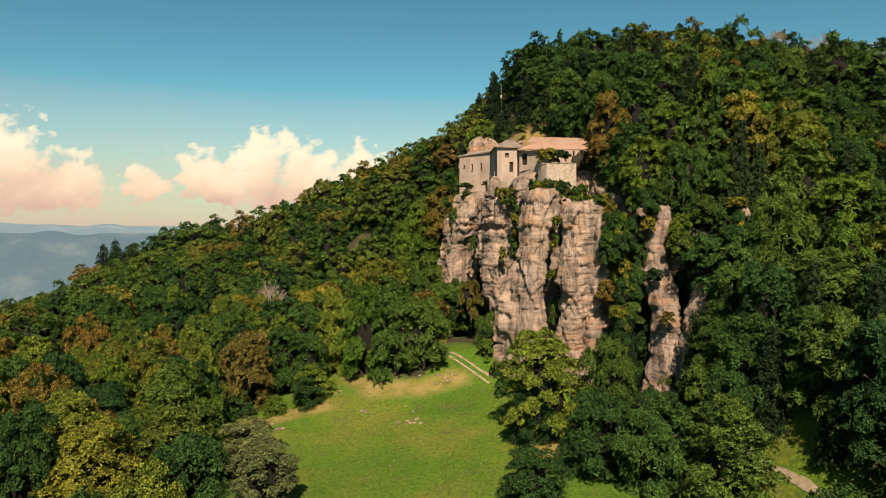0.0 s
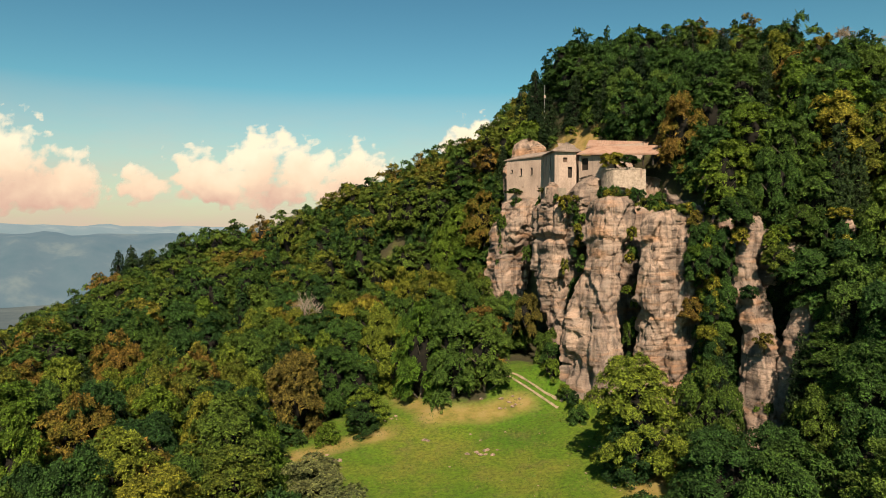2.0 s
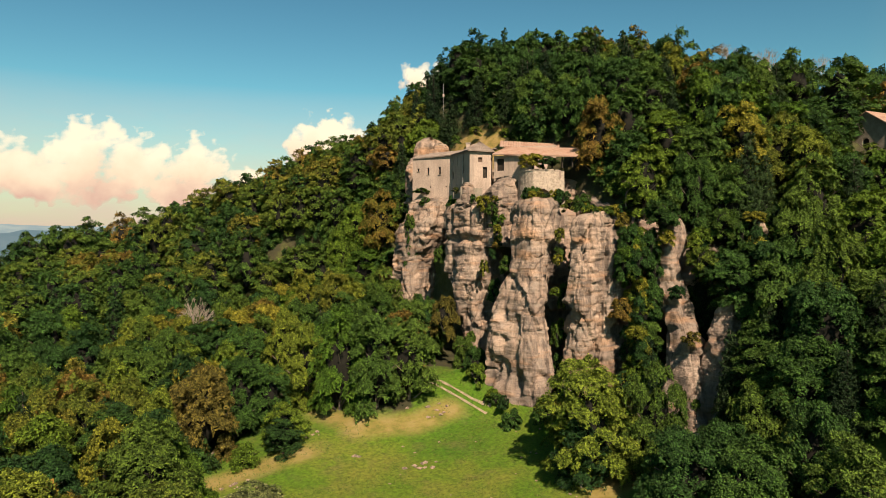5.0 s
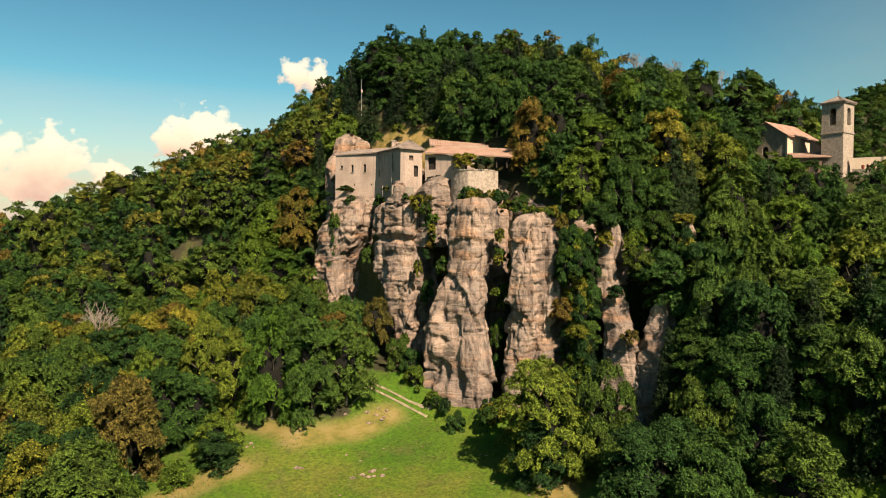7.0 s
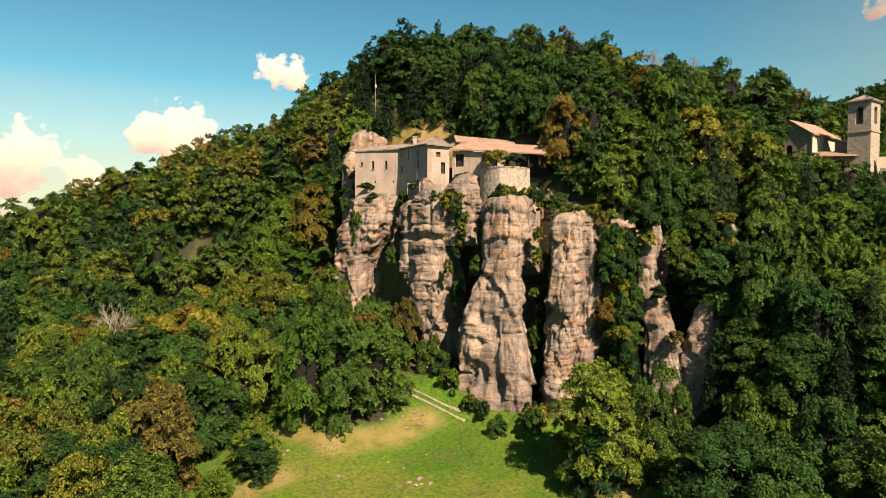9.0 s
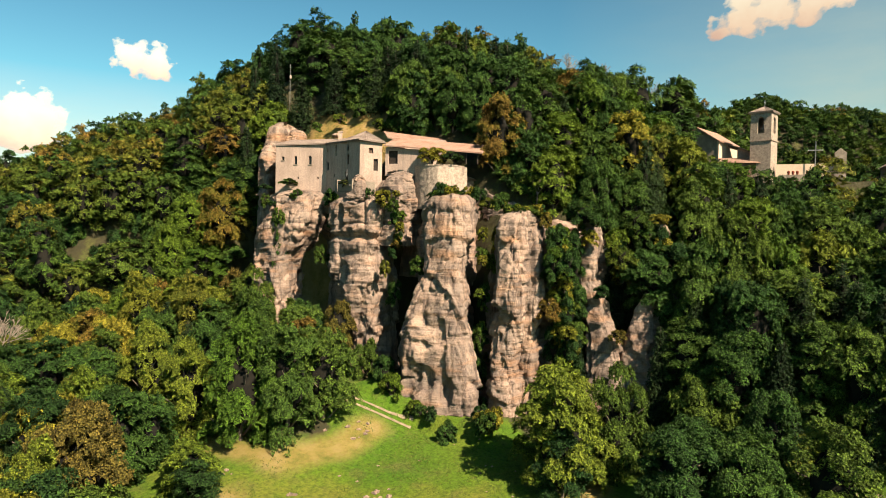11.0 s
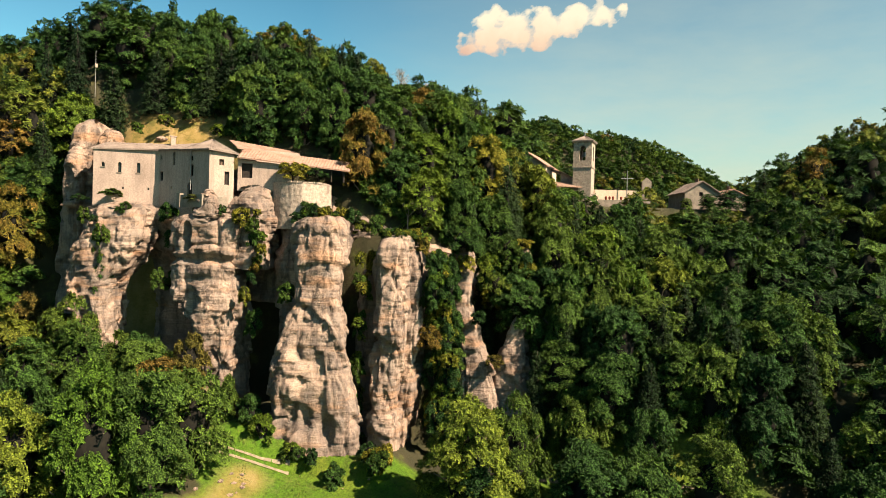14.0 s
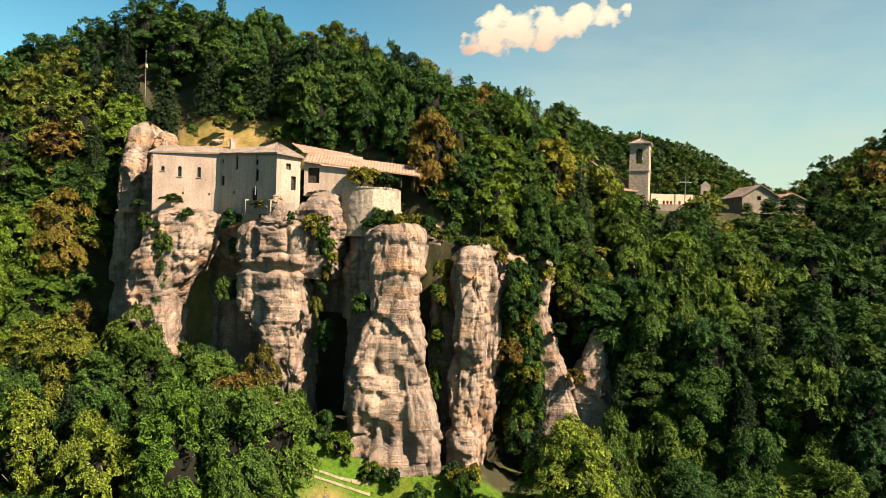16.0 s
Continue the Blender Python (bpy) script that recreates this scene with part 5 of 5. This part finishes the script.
for u in np.arange(-53.5, -66, -3.2):
    for s in (-1, 3, 7, 11, 15):
        x, y = on_cliff(u + rnd.uniform(-1, 1), s + rnd.uniform(-1, 1))
        if all((x - a) ** 2 + (y - b) ** 2 > 7 for a, b in wood):
            wood.append((x, y))
near = sorted(wood, key=lambda p: (p[0] + 2) ** 2 * 0.8 + (p[1] - 98) ** 2)[:262]
chosen = set(near)
for x, y in near:
    g = noise.noise(Vector((x * 0.05, y * 0.05, 1.7)))
    q = rnd.random()
    if x < 0:
        pal = "dark" if q < 0.09 else "yellow" if q < 0.19 else "bright" if q < 0.33 else "rust" if q < 0.345 + g * 0.2 else "mixed" if q < 0.66 else "green"
    else:
        pal = "dark" if q < 0.22 else "yellow" if q < 0.27 else "bright" if q < 0.42 else "rust" if q < 0.44 + g * 0.1 else "mixed" if q < 0.6 else "green"
    if x < 0 and y > 98 and pal in ("green", "dark") and rnd.random() < 0.35:
        pal = "bright" if rnd.random() < 0.5 else "yellow"
    if (x - FOOT[0]) * ALONG[0] + (y - FOOT[1]) * ALONG[1] < -49 and x > -22 and pal != "yellow":
        pal = rnd.choice(("bright", "yellow", "mixed", "mixed", "bright", "rust"))
    if x > 22 and y < 98 and pal in ("bright", "yellow", "rust", "mixed") and rnd.random() < 0.7:
        pal = "dark" if rnd.random() < 0.6 else "green"
    if y > 118 and 0 < x < 38 and pal in ("bright", "yellow", "mixed") and rnd.random() < 0.6:
        pal = "dark" if rnd.random() < 0.4 else "green"
    if x > 18 and 116 < y < 142 and pal == "rust":
        pal = "bright"
    h = low_by_convent(x, y, rnd.uniform(9.5, 14.2))
    plant(pal, x, y, h, rnd.uniform(3.3, 4.7) * (0.8 if pal == "dark" else 1))

forms = [crown_arrays(np.random.default_rng(60 + k), 520, 0.165, 26 + 10 * (k == 3), 1.3, k == 3) for k in range(5)]
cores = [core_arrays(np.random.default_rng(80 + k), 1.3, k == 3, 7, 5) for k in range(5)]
rough = crown_arrays(np.random.default_rng(75), 110, 0.34, 14, 1.3)
fine_forms = [crown_arrays(np.random.default_rng(160 + k), 1000, 0.112, 30 + 10 * (k == 3), 1.3, k == 3) for k in range(5)]
small = [crown_arrays(np.random.default_rng(70 + k), 150, 0.27, 12, 1.1) for k in range(3)]
vs, fs, tone, base = [], [], [], 0
heart_vs, heart_fs, heart_base = [], [], 0
for x, y in wood:
    if (x, y) in chosen:
        continue
    k = 3 if rnd.random() < 0.12 else rnd.choice((0, 1, 2, 4))
    h = low_by_convent(x, y, rnd.uniform(9.0, 14.0))
    r = min(rnd.uniform(3.7, 5.2), 0.5 * h) * (0.75 if k == 3 else 1)
    a = rnd.uniform(0, 6.28)
    ca, sa = math.cos(a), math.sin(a)
    z = float(height(x, y)) + 0.05 * h
    beside = -30 < x < 14 and (x - FOOT[0]) * ALONG[0] + (y - FOOT[1]) * ALONG[1] < -49
    # slope above the chapel has its shade put into the tone; darker species east
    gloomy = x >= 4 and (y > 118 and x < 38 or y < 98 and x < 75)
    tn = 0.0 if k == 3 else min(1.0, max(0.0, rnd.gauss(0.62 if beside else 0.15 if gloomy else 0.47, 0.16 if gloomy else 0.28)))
    su, uu = (x - FOOT[0]) * CROSS[0] + (y - FOOT[1]) * CROSS[1], (x - FOOT[0]) * ALONG[0] + (y - FOOT[1]) * ALONG[1]
    behind = su > float(np.interp(uu, U, EDGE_S)) + float(np.interp(uu, U, RUN)) + 26 and x < 132 or y < 56
    form = rough if behind else fine_forms[k] if x < 8 and y < 185 else forms[k]
    w, c = (np.stack((x + r * (v[:, 0] * ca - v[:, 1] * sa), y + r * (v[:, 0] * sa + v[:, 1] * ca), z + v[:, 2] * h * (0.33 if k == 3 else 0.37)), 1) for v in (form[0], cores[k][0]))
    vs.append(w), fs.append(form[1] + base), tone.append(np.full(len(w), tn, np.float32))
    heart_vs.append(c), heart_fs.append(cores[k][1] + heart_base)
    base, heart_base = base + len(w), heart_base + len(c)
for gx_ in np.arange(140, 236, 3.7):
    for gy_ in np.arange(84, 200, 3.7):
        x, y = gx_ + rnd.uniform(-1.5, 1.5), gy_ + rnd.uniform(-1.5, 1.5)
        v, f = small[rnd.randrange(3)]
        r, h = rnd.uniform(2.2, 3.3), rnd.uniform(5.0, 7.5)
        w = np.stack((x + r * v[:, 0], y + r * v[:, 1], float(height(x, y)) - 0.6 + v[:, 2] * h * 0.45), 1)
        vs.append(w), fs.append(f + base), tone.append(np.full(len(w), min(1.0, max(0.0, rnd.gauss(0.34, 0.22))), np.float32))
        base += len(w)
under = crown_arrays(np.random.default_rng(91), 90, 0.42, 9, 0.8)
for x, y in wood:
    x, y = x + 2.8 + rnd.uniform(-1, 1), y + 2.8 + rnd.uniform(-1, 1)
    if inside(x, y, MEADOW) or inside(x, y, HALL) or inside(x, y, CONVENT) or not free_of_rock(x, y) or y < 56:
        continue
    v, f = under
    w = np.stack((x + 2.9 * v[:, 0], y + 2.9 * v[:, 1], float(height(x, y)) - 0.6 + v[:, 2] * rnd.uniform(2.0, 3.6)), 1)
    vs.append(w), fs.append(f + base), tone.append(np.full(len(w), min(1.0, max(0.0, rnd.gauss(0.3, 0.25))), np.float32))
    base += len(w)
bush = crown_arrays(np.random.default_rng(90), 260, 0.30, 9, 0.8)
slopes = [(x + rnd.uniform(-2.5, 2.5), y + rnd.uniform(-2.5, 2.5)) for x, y in wood for _ in range(2)]
slopes += [on_cliff(rnd.uniform(-66, -50), rnd.uniform(0, 17)) for _ in range(90)] + [on_cliff(u, float(np.interp(u, U, EDGE_S)) + rnd.uniform(2.5, 9)) for u in (rnd.uniform(-3, 20) for _ in range(70))]
for x, y in slopes:
    steep = math.hypot(float(height(x + 1, y) - height(x - 1, y)), float(height(x, y + 1) - height(x, y - 1))) / 2
    if steep < 0.75 or inside(x, y, HALL) or inside(x, y, CONVENT) or not (free_of_rock(x, y) or steep > 1.2 and not inside(x, y, HUMP)):
        continue
    if -49 < (x - FOOT[0]) * ALONG[0] + (y - FOOT[1]) * ALONG[1] < 20 and (x - FOOT[0]) * CROSS[0] + (y - FOOT[1]) * CROSS[1] < 13:
        continue
    r, h = rnd.uniform(1.5, 2.6), rnd.uniform(2.5, 4.5)
    v, f = bush
    w = np.stack((x + r * v[:, 0], y + r * v[:, 1], float(height(x, y)) - 0.5 + v[:, 2] * h * 0.62), 1)
    vs.append(w), fs.append(f + base), tone.append(np.full(len(w), min(1.0, max(0.0, rnd.gauss(0.3, 0.2))), np.float32))
    base += len(w)
me = raw_mesh("woodland", np.concatenate(vs), np.concatenate(fs), LEAVES["wood"])
me.attributes.new("tone", "FLOAT", "POINT").data.foreach_set("value", np.concatenate(tone))
tagged(new("woodland_twig_shade", raw_mesh("woodland_twig_shade", np.concatenate(heart_vs), np.concatenate(heart_fs), TWIG_SHADE)), "twigs inside the forest crowns, painted near-black as their inner shade", "forest", kind="stuff")
tagged(new("woodland", me), "dense mixed forest with green and rusty crowns covering the hills", "forest", kind="stuff")


# ---- shrubs, stones, path and small things ----
SHRUB = {}
for k, palette in enumerate(("mixed", "green", "yellow", "rust", "bright")):
    SHRUB[palette] = crown_mesh("foliage", 400 + k, 1500, 0.15, LEAVES[palette], 12, 0.75)
bm = bmesh.new()
for k in range(5):
    limb(bm, (0.05 * k - 0.1, 0.04 * (k % 3) - 0.04, 0.22), (0.5 * math.cos(k * 1.26), 0.5 * math.sin(k * 1.26), 0.85), 0.035, 0.012, 5)
STEM = bpy.data.meshes.new("stem")
bm.to_mesh(STEM)
bm.free()
STEM.materials.append(BARK)
SHRUB_TEXT = {"mixed": "small shrub with green and brown leaves on the rock", "green": "dense green shrub clinging to the rock", "yellow": "yellow green shrub on a rock ledge", "rust": "reddish brown shrub at the foot of the cliff", "bright": "bright green shrub on the slope"}


def shrub(palette, x, y, z, r, h):
    thing = tagged(new("shrub"), SHRUB_TEXT[palette], "shrub", group="cliff shrubs")
    new("foliage", SHRUB[palette]).parent = thing
    new("stem", STEM).parent = thing
    thing.matrix_basis = pose(x, y, z - 0.26 * h, 0, 0, rnd.uniform(0, 360)) @ Matrix.Diagonal((r, r, h / 1.2, 1))


for palette, u, s, z, r, h in (
    ("mixed", 13, 10.5, 33.5, 2.6, 3.4), ("green", 11.5, 10.5, 26, 1.6, 3.5), ("green", 10.5, 8.5, 21, 1.7, 4.5), ("green", 10, 8, 15, 1.8, 5), ("yellow", 10.6, 7.5, 18, 1.2, 2), ("mixed", 8.2, 8, 33, 1.2, 2.2),
    ("yellow", 1.6, 7, 30, 1.0, 3.5), ("green", 1.2, 6, 27, 0.9, 2.5), ("mixed", 0.4, 6.5, 35.5, 1.6, 1.6), ("mixed", 6.2, 7, 34.8, 1.6, 1.2), ("green", 3.5, 7.5, 34.8, 1.3, 1.2),
    ("green", -8.2, 2.0, 26.5, 1.4, 2.4), ("yellow", -15.2, 3.5, 36.2, 1.5, 2.2), ("green", -14.4, 5, 33, 1.0, 3), ("mixed", -13.8, 5, 30, 0.9, 2), ("yellow", -10.5, 9.5, 42.8, 2.2, 2.2), ("mixed", -7.5, 10, 42.8, 1.6, 1.4),
    ("green", -8.2, 7.2, 36.6, 1.6, 1.5), ("mixed", -35.6, 3.2, 32, 1.1, 4.0), ("green", -35.0, 3.4, 28, 1.3, 3.6), ("mixed", -37.5, 2.4, 36, 1.0, 2), ("green", -28.5, 7.6, 36.5, 1.3, 2.4), ("green", -26.5, 6.5, 33, 1.2, 2.4), ("mixed", -33.0, 5, 37.2, 1.2, 1.6),
    ("rust", -19, -1.5, 17, 2.2, 5.5), ("green", -23, -2.5, 15, 2.4, 5), ("green", -27, 1, 16, 2.6, 6), ("mixed", -31, 2, 16, 2.6, 6), ("green", -35, -1, 16, 2.4, 6), ("green", -15, 0, 12, 2.0, 5),
    ("bright", -8.5, -3.5, 8.2, 1.8, 3.2), ("green", 1.5, -5.6, 5.8, 1.5, 2.4), ("mixed", 4.5, -2.5, 6, 1.4, 2.2), ("green", -11, -2, 9.6, 1.8, 3.6), ("mixed", 17, 11, 10, 1.6, 3), ("mixed", 19.8, 13.5, 24.8, 1.4, 1.4),
    ("green", 11.6, 9.0, 29, 1.7, 4.0), ("green", 12.4, 9.4, 22, 1.6, 4.0), ("mixed", 11, 8.0, 12, 2.0, 4.5), ("yellow", 13.6, 10.2, 31, 1.3, 2.0), ("green", 0.9, 4.5, 22.5, 0.9, 3.0), ("green", 1.0, 3.0, 17, 0.9, 3.2), ("green", 0.9, 3.5, 12.5, 0.9, 3.0),
    ("mixed", -3.8, 4.5, 37.0, 1.8, 1.0), ("yellow", 4.2, 6.6, 35.0, 1.6, 0.9), ("mixed", -5.6, 4.8, 36.8, 1.3, 0.9), ("yellow", 6.0, 6.8, 34.6, 1.1, 0.8), ("rust", -22, 4.2, 39.0, 1.4, 0.8), ("mixed", -36, 6.2, 39.6, 1.6, 1.0), ("mixed", -40, 4.8, 38.8, 1.3, 0.9),
    ("green", -26.8, 3.6, 27.5, 1.0, 2.6), ("mixed", -14.2, 2.6, 26, 0.9, 2.2), ("green", -13.4, 4.0, 22, 1.2, 3.2), ("green", 15.5, 9.5, 24.0, 1.3, 1.6), ("rust", 17.6, 9.8, 18.5, 1.2, 1.4),
    ("green", 20.4, 20.0, 30, 2.0, 4), ("yellow", 21.2, 18.9, 29, 1.3, 3.5), ("yellow", 20.5, 19.4, 34.0, 1.5, 1.3), ("green", 19.0, 18.6, 31, 1.5, 3.0), ("bright", -36, 19, 51.5, 1.4, 1.8), ("green", -40, 17.5, 50.2, 1.3, 1.6), ("bright", -27, 18.5, 50, 1.3, 1.8), ("green", -33, 21, 53, 1.4, 2.2),
):
    x, y = on_cliff(u, s)
    shrub(palette, x, y, max(z, float(height(x, y)) + 0.2), r, h)

CLEFTS = [(-6.5, 7.0, -5.2, -3.2, 8, 9, 9, 0.7, 1.3), (-6.8, -2.0, 2.6, 5.5, 37.2, 37.5, 9, 0.4, 0.8), (3.6, 6.4, 4.4, 6.6, 34.8, 35.2, 6, 0.4, 0.7), (-23, -18, 3.4, 6, 37.3, 37.6, 6, 0.4, 0.8), (9.6, 12.2, 5.5, 8.5, 8, 32, 30, 1.2, 2.1), (0.3, 1.6, 2.5, 6.5, 7, 33, 11, 0.6, 1.0), (15.5, 19.5, 12.5, 16, 25, 33, 10, 1.2, 2.0), (-14.6, -12.2, 3.5, 6, 28, 38, 8, 0.6, 1.1), (-27.5, -26, 5.5, 8, 26, 37, 5, 0.6, 1.0), (-36.2, -34.2, 2.0, 3.4, 25, 36, 8, 0.5, 0.9), (10.5, 14.5, 10.2, 12.5, 33.5, 35.2, 6, 1.0, 1.7), (-8, 3, 5.5, 9, 35.5, 37.5, 10, 0.6, 1.2), (-34, -26, -3.5, 1.5, 12, 17, 9, 1.6, 2.6), (5, 9, 5, 8.5, 34.2, 35.2, 6, 0.6, 1.0)]
for u0, u1, s0, s1, z0, z1, count, r0, r1 in CLEFTS:
    for k in range(count):
        f = (k + rnd.random()) / count
        r = rnd.uniform(r0, r1)
        shrub(rnd.choice(("green", "green", "mixed", "bright", "yellow")), *on_cliff(rnd.uniform(u0, u1), rnd.uniform(s0, s1)), z0 + (z1 - z0) * f, r, r * rnd.uniform(1.3, 2.2))

PATH, n, l, b = material("path_gravel", 0.95)
l.new(ramp(n, l, tex(n, l, 1.3, 6), [(0.3, (0.10, 0.085, 0.05)), (0.7, (0.25, 0.20, 0.135))]), b.inputs["Base Color"])


def ribbon(points, half, shift):
    """A worn track on the ground along a smoothed line."""
    pts = np.array(points, float)
    seg = np.concatenate(([0], np.cumsum(np.linalg.norm(np.diff(pts, axis=0), axis=1))))
    d = np.arange(0, seg[-1], 0.5)
    c = np.stack((np.interp(d, seg, pts[:, 0]), np.interp(d, seg, pts[:, 1])), 1)
    for _ in range(6):
        c[1:-1] = (c[:-2] + 2 * c[1:-1] + c[2:]) / 4
    way = np.gradient(c, axis=0)
    way /= np.linalg.norm(way, axis=1)[:, None]
    side = np.stack((-way[:, 1], way[:, 0]), 1)
    bm = bmesh.new()
    rows = []
    for k in range(len(c)):
        w = half * (1 + 0.5 * noise.noise(Vector((d[k] * 0.6, shift * 5, 0))))
        off = shift + 0.15 * noise.noise(Vector((d[k] * 0.3, shift, 4)))
        row = []
        for e in (off - w, off, off + w):
            x, y = c[k] + side[k] * e
            row.append(bm.verts.new((x, y, float(grid_height(x, y)) + 0.09)))
        rows.append(row)
    for a, b_ in zip(rows, rows[1:]):
        bm.faces.new((a[0], a[1], b_[1], b_[0])), bm.faces.new((a[1], a[2], b_[2], b_[1]))
    return bm


def grid_height(x, y):
    """The height of the ground sheet itself, between its grid points."""
    i, j = min(max(np.searchsorted(xs, x) - 1, 0), nx - 2), min(max(np.searchsorted(ys, y) - 1, 0), ny - 2)
    fx, fy = (x - xs[i]) / (xs[i + 1] - xs[i]), (y - ys[j]) / (ys[j + 1] - ys[j])
    return (gz[j, i] * (1 - fx) + gz[j, i + 1] * fx) * (1 - fy) + (gz[j + 1, i] * (1 - fx) + gz[j + 1, i + 1] * fx) * fy


TRACK = [(-3, 117), (-1, 115), (1, 112.7), (5, 108.6), (7.6, 105.6)]
LOWER_TRACK = [(25.5, 86.6), (28, 84.8), (30.2, 79.8), (33.0, 68.5), (34.4, 64.5), (35, 60)]
track = tagged(new("footpath"), "pale double gravel track crossing the meadow", "path", kind="structure")
for shift in (-0.55, 0.55):
    part("rut", ribbon(TRACK, 0.22, shift), PATH, track)
part("lower_path", ribbon(LOWER_TRACK, 0.4, 0.0), PATH, track)


def boulder(seed, flat=0.6):
    bm = bmesh.new()
    bmesh.ops.create_icosphere(bm, subdivisions=3, radius=1)
    for v in bm.verts:
        k = 1 + 0.5 * noise.noise(v.co * 1.3 + Vector((seed, 0, 0))) + 0.2 * noise.noise(v.co * 3 + Vector((0, seed, 0)))
        v.co = Vector((v.co.x * k, v.co.y * k, v.co.z * k * flat))
    me = bpy.data.meshes.new("stone")
    bm.to_mesh(me)
    bm.free()
    me.materials.append(ROCK)
    return me


STONES = [boulder(k * 3.7) for k in range(4)]


def stone(x, y, r):
    ob = tagged(new("stone", STONES[rnd.randrange(4)]), "pale weathered stone lying in the meadow grass", "stone", group="meadow stones")
    ob.matrix_basis = pose(x, y, float(grid_height(x, y)) + 0.1 * r, 0, 0, rnd.uniform(0, 360)) @ Matrix.Diagonal((r, r * 0.8, r * 0.7, 1))


for cx_, cy_, count, spread in ((-3.9, 95, 9, 0.9), (-26, 96.5, 8, 1.2), (-23, 95.5, 4, 0.6), (-16.3, 106, 7, 0.8), (0.5, 107, 9, 1.6), (-11, 99, 3, 0.8), (24, 88, 5, 1.5)):
    for k in range(count):
        stone(cx_ + rnd.gauss(0, spread), cy_ + rnd.gauss(0, spread * 0.6), rnd.uniform(0.12, 0.38))
for k in range(26):
    stone(rnd.uniform(-16, 12), rnd.uniform(80, 104), rnd.uniform(0.08, 0.2))
for u, s, r in ((-36, 15.6, 1.3), (-33.5, 15.2, 1.1), (-31.5, 15.6, 0.9), (-38.5, 16.2, 1.5), (-28.5, 16, 1.0), (-34.5, 18.5, 0.8), (-30, 19, 0.7), (-37, 19.5, 0.9)):
    stone(*on_cliff(u, s), r)


def bare_tree(x, y, z, h, label):
    rng = random.Random(int(x * 10))
    thing = tagged(new("bare_tree"), label, "tree", group="bare trees")
    bm = bmesh.new()

    def grow(a, way, length, r, deep):
        b = a + way * length
        limb(bm, a, b, r, r * 0.65, 5)
        if deep:
            for _ in range(3):
                w = (way + Vector((rng.gauss(0, 0.5), rng.gauss(0, 0.5), rng.gauss(0.1, 0.3)))).normalized()
                grow(b, w, length * rng.uniform(0.6, 0.8), r * 0.6, deep - 1)
    grow(Vector((0, 0, 0)), Vector((0, 0, 1)), h * 0.33, h * 0.022, 5)
    part("branch_crown", bm, PALE, thing)
    thing.matrix_basis = pose(x, y, z)


PALE = plain("pale_branches", [(0.3, (0.154, 0.122, 0.096)), (0.7, (0.256, 0.211, 0.173))], 3.0)
bare_tree(85.3, 132.4, float(height(85.3, 132.4)), 68.5 - float(height(85.3, 132.4)), "leafless tree with pale grey twigs on the ridge")
bare_tree(27.5, 104.5, 36, 5, "small leafless tree with white twigs on the cliff edge")
bare_tree(66, 138, float(height(66, 138)) + 3, 12, "half leafless tree with pale grey limbs on the slope")
bare_tree(74, 133, float(height(74, 133)) + 3, 12, "half leafless tree with pale grey limbs on the slope")
bare_tree(-36, 140, float(height(-36, 140)), 13, "leafless brownish tree among the green forest crowns")

mast = tagged(new("mast"), "thin pale antenna mast with a white box above the chapel", "antenna mast")
bm = bmesh.new()
limb(bm, (13.5, 160, float(height(13.5, 160)) - 0.3), (13.5, 160, 64.5), 0.06, 0.04)
part("pole", bm, METAL, mast)
bm = bmesh.new()
box(bm, (13.3, 159.75, 61.7), (13.7, 159.95, 62.3))
part("box", bm, PLASTER, mast)


# ---- meadow grass ----
GRASS, n, l, b = material("grass_blades", 0.8)
geo = n.new("ShaderNodeNewGeometry")
l.new(ramp(n, l, geo.outputs["Random Per Island"], [(0, (0.034, 0.070, 0.007)), (0.5, (0.065, 0.094, 0.011)), (0.9, (0.094, 0.104, 0.018)), (1, (0.129, 0.119, 0.034))]), b.inputs["Base Color"])
rng = np.random.default_rng(21)
spot = np.stack((rng.uniform(-32, 36, 26000), rng.uniform(58, 118, 26000)), 1)
thick = np.array([noise.noise(Vector((x * 0.16, y * 0.16, 0))) + 0.5 * noise.noise(Vector((x * 0.6, y * 0.6, 2))) for x, y in spot])
keep = inside(spot[:, 0], spot[:, 1], MEADOW) & (thick > -0.05)
spot = np.concatenate((spot[keep][:7500], np.stack((rng.uniform(8, 26, 900), rng.uniform(131, 156, 900)), 1)))
gv, gf = [], []
for x, y in spot:
    z = float(grid_height(x, y))
    for k in range(4):
        a, h, w = rng.uniform(0, 6.28), rng.uniform(0.06, 0.2), rng.uniform(0.03, 0.07)
        dx, dy = math.cos(a), math.sin(a)
        ox, oy = x + rng.normal(0, 0.16), y + rng.normal(0, 0.16)
        m = len(gv)
        gv += [(ox - dy * w, oy + dx * w, z - 0.02), (ox + dy * w, oy - dx * w, z - 0.02), (ox + dx * h * 0.7, oy + dy * h * 0.7, z + h)]
        gf.append((m, m + 1, m + 2))
tagged(new("meadow_grass", raw_mesh("meadow_grass", gv, gf, GRASS)), "uneven tufts of green and straw-coloured meadow grass", "grass", kind="stuff")
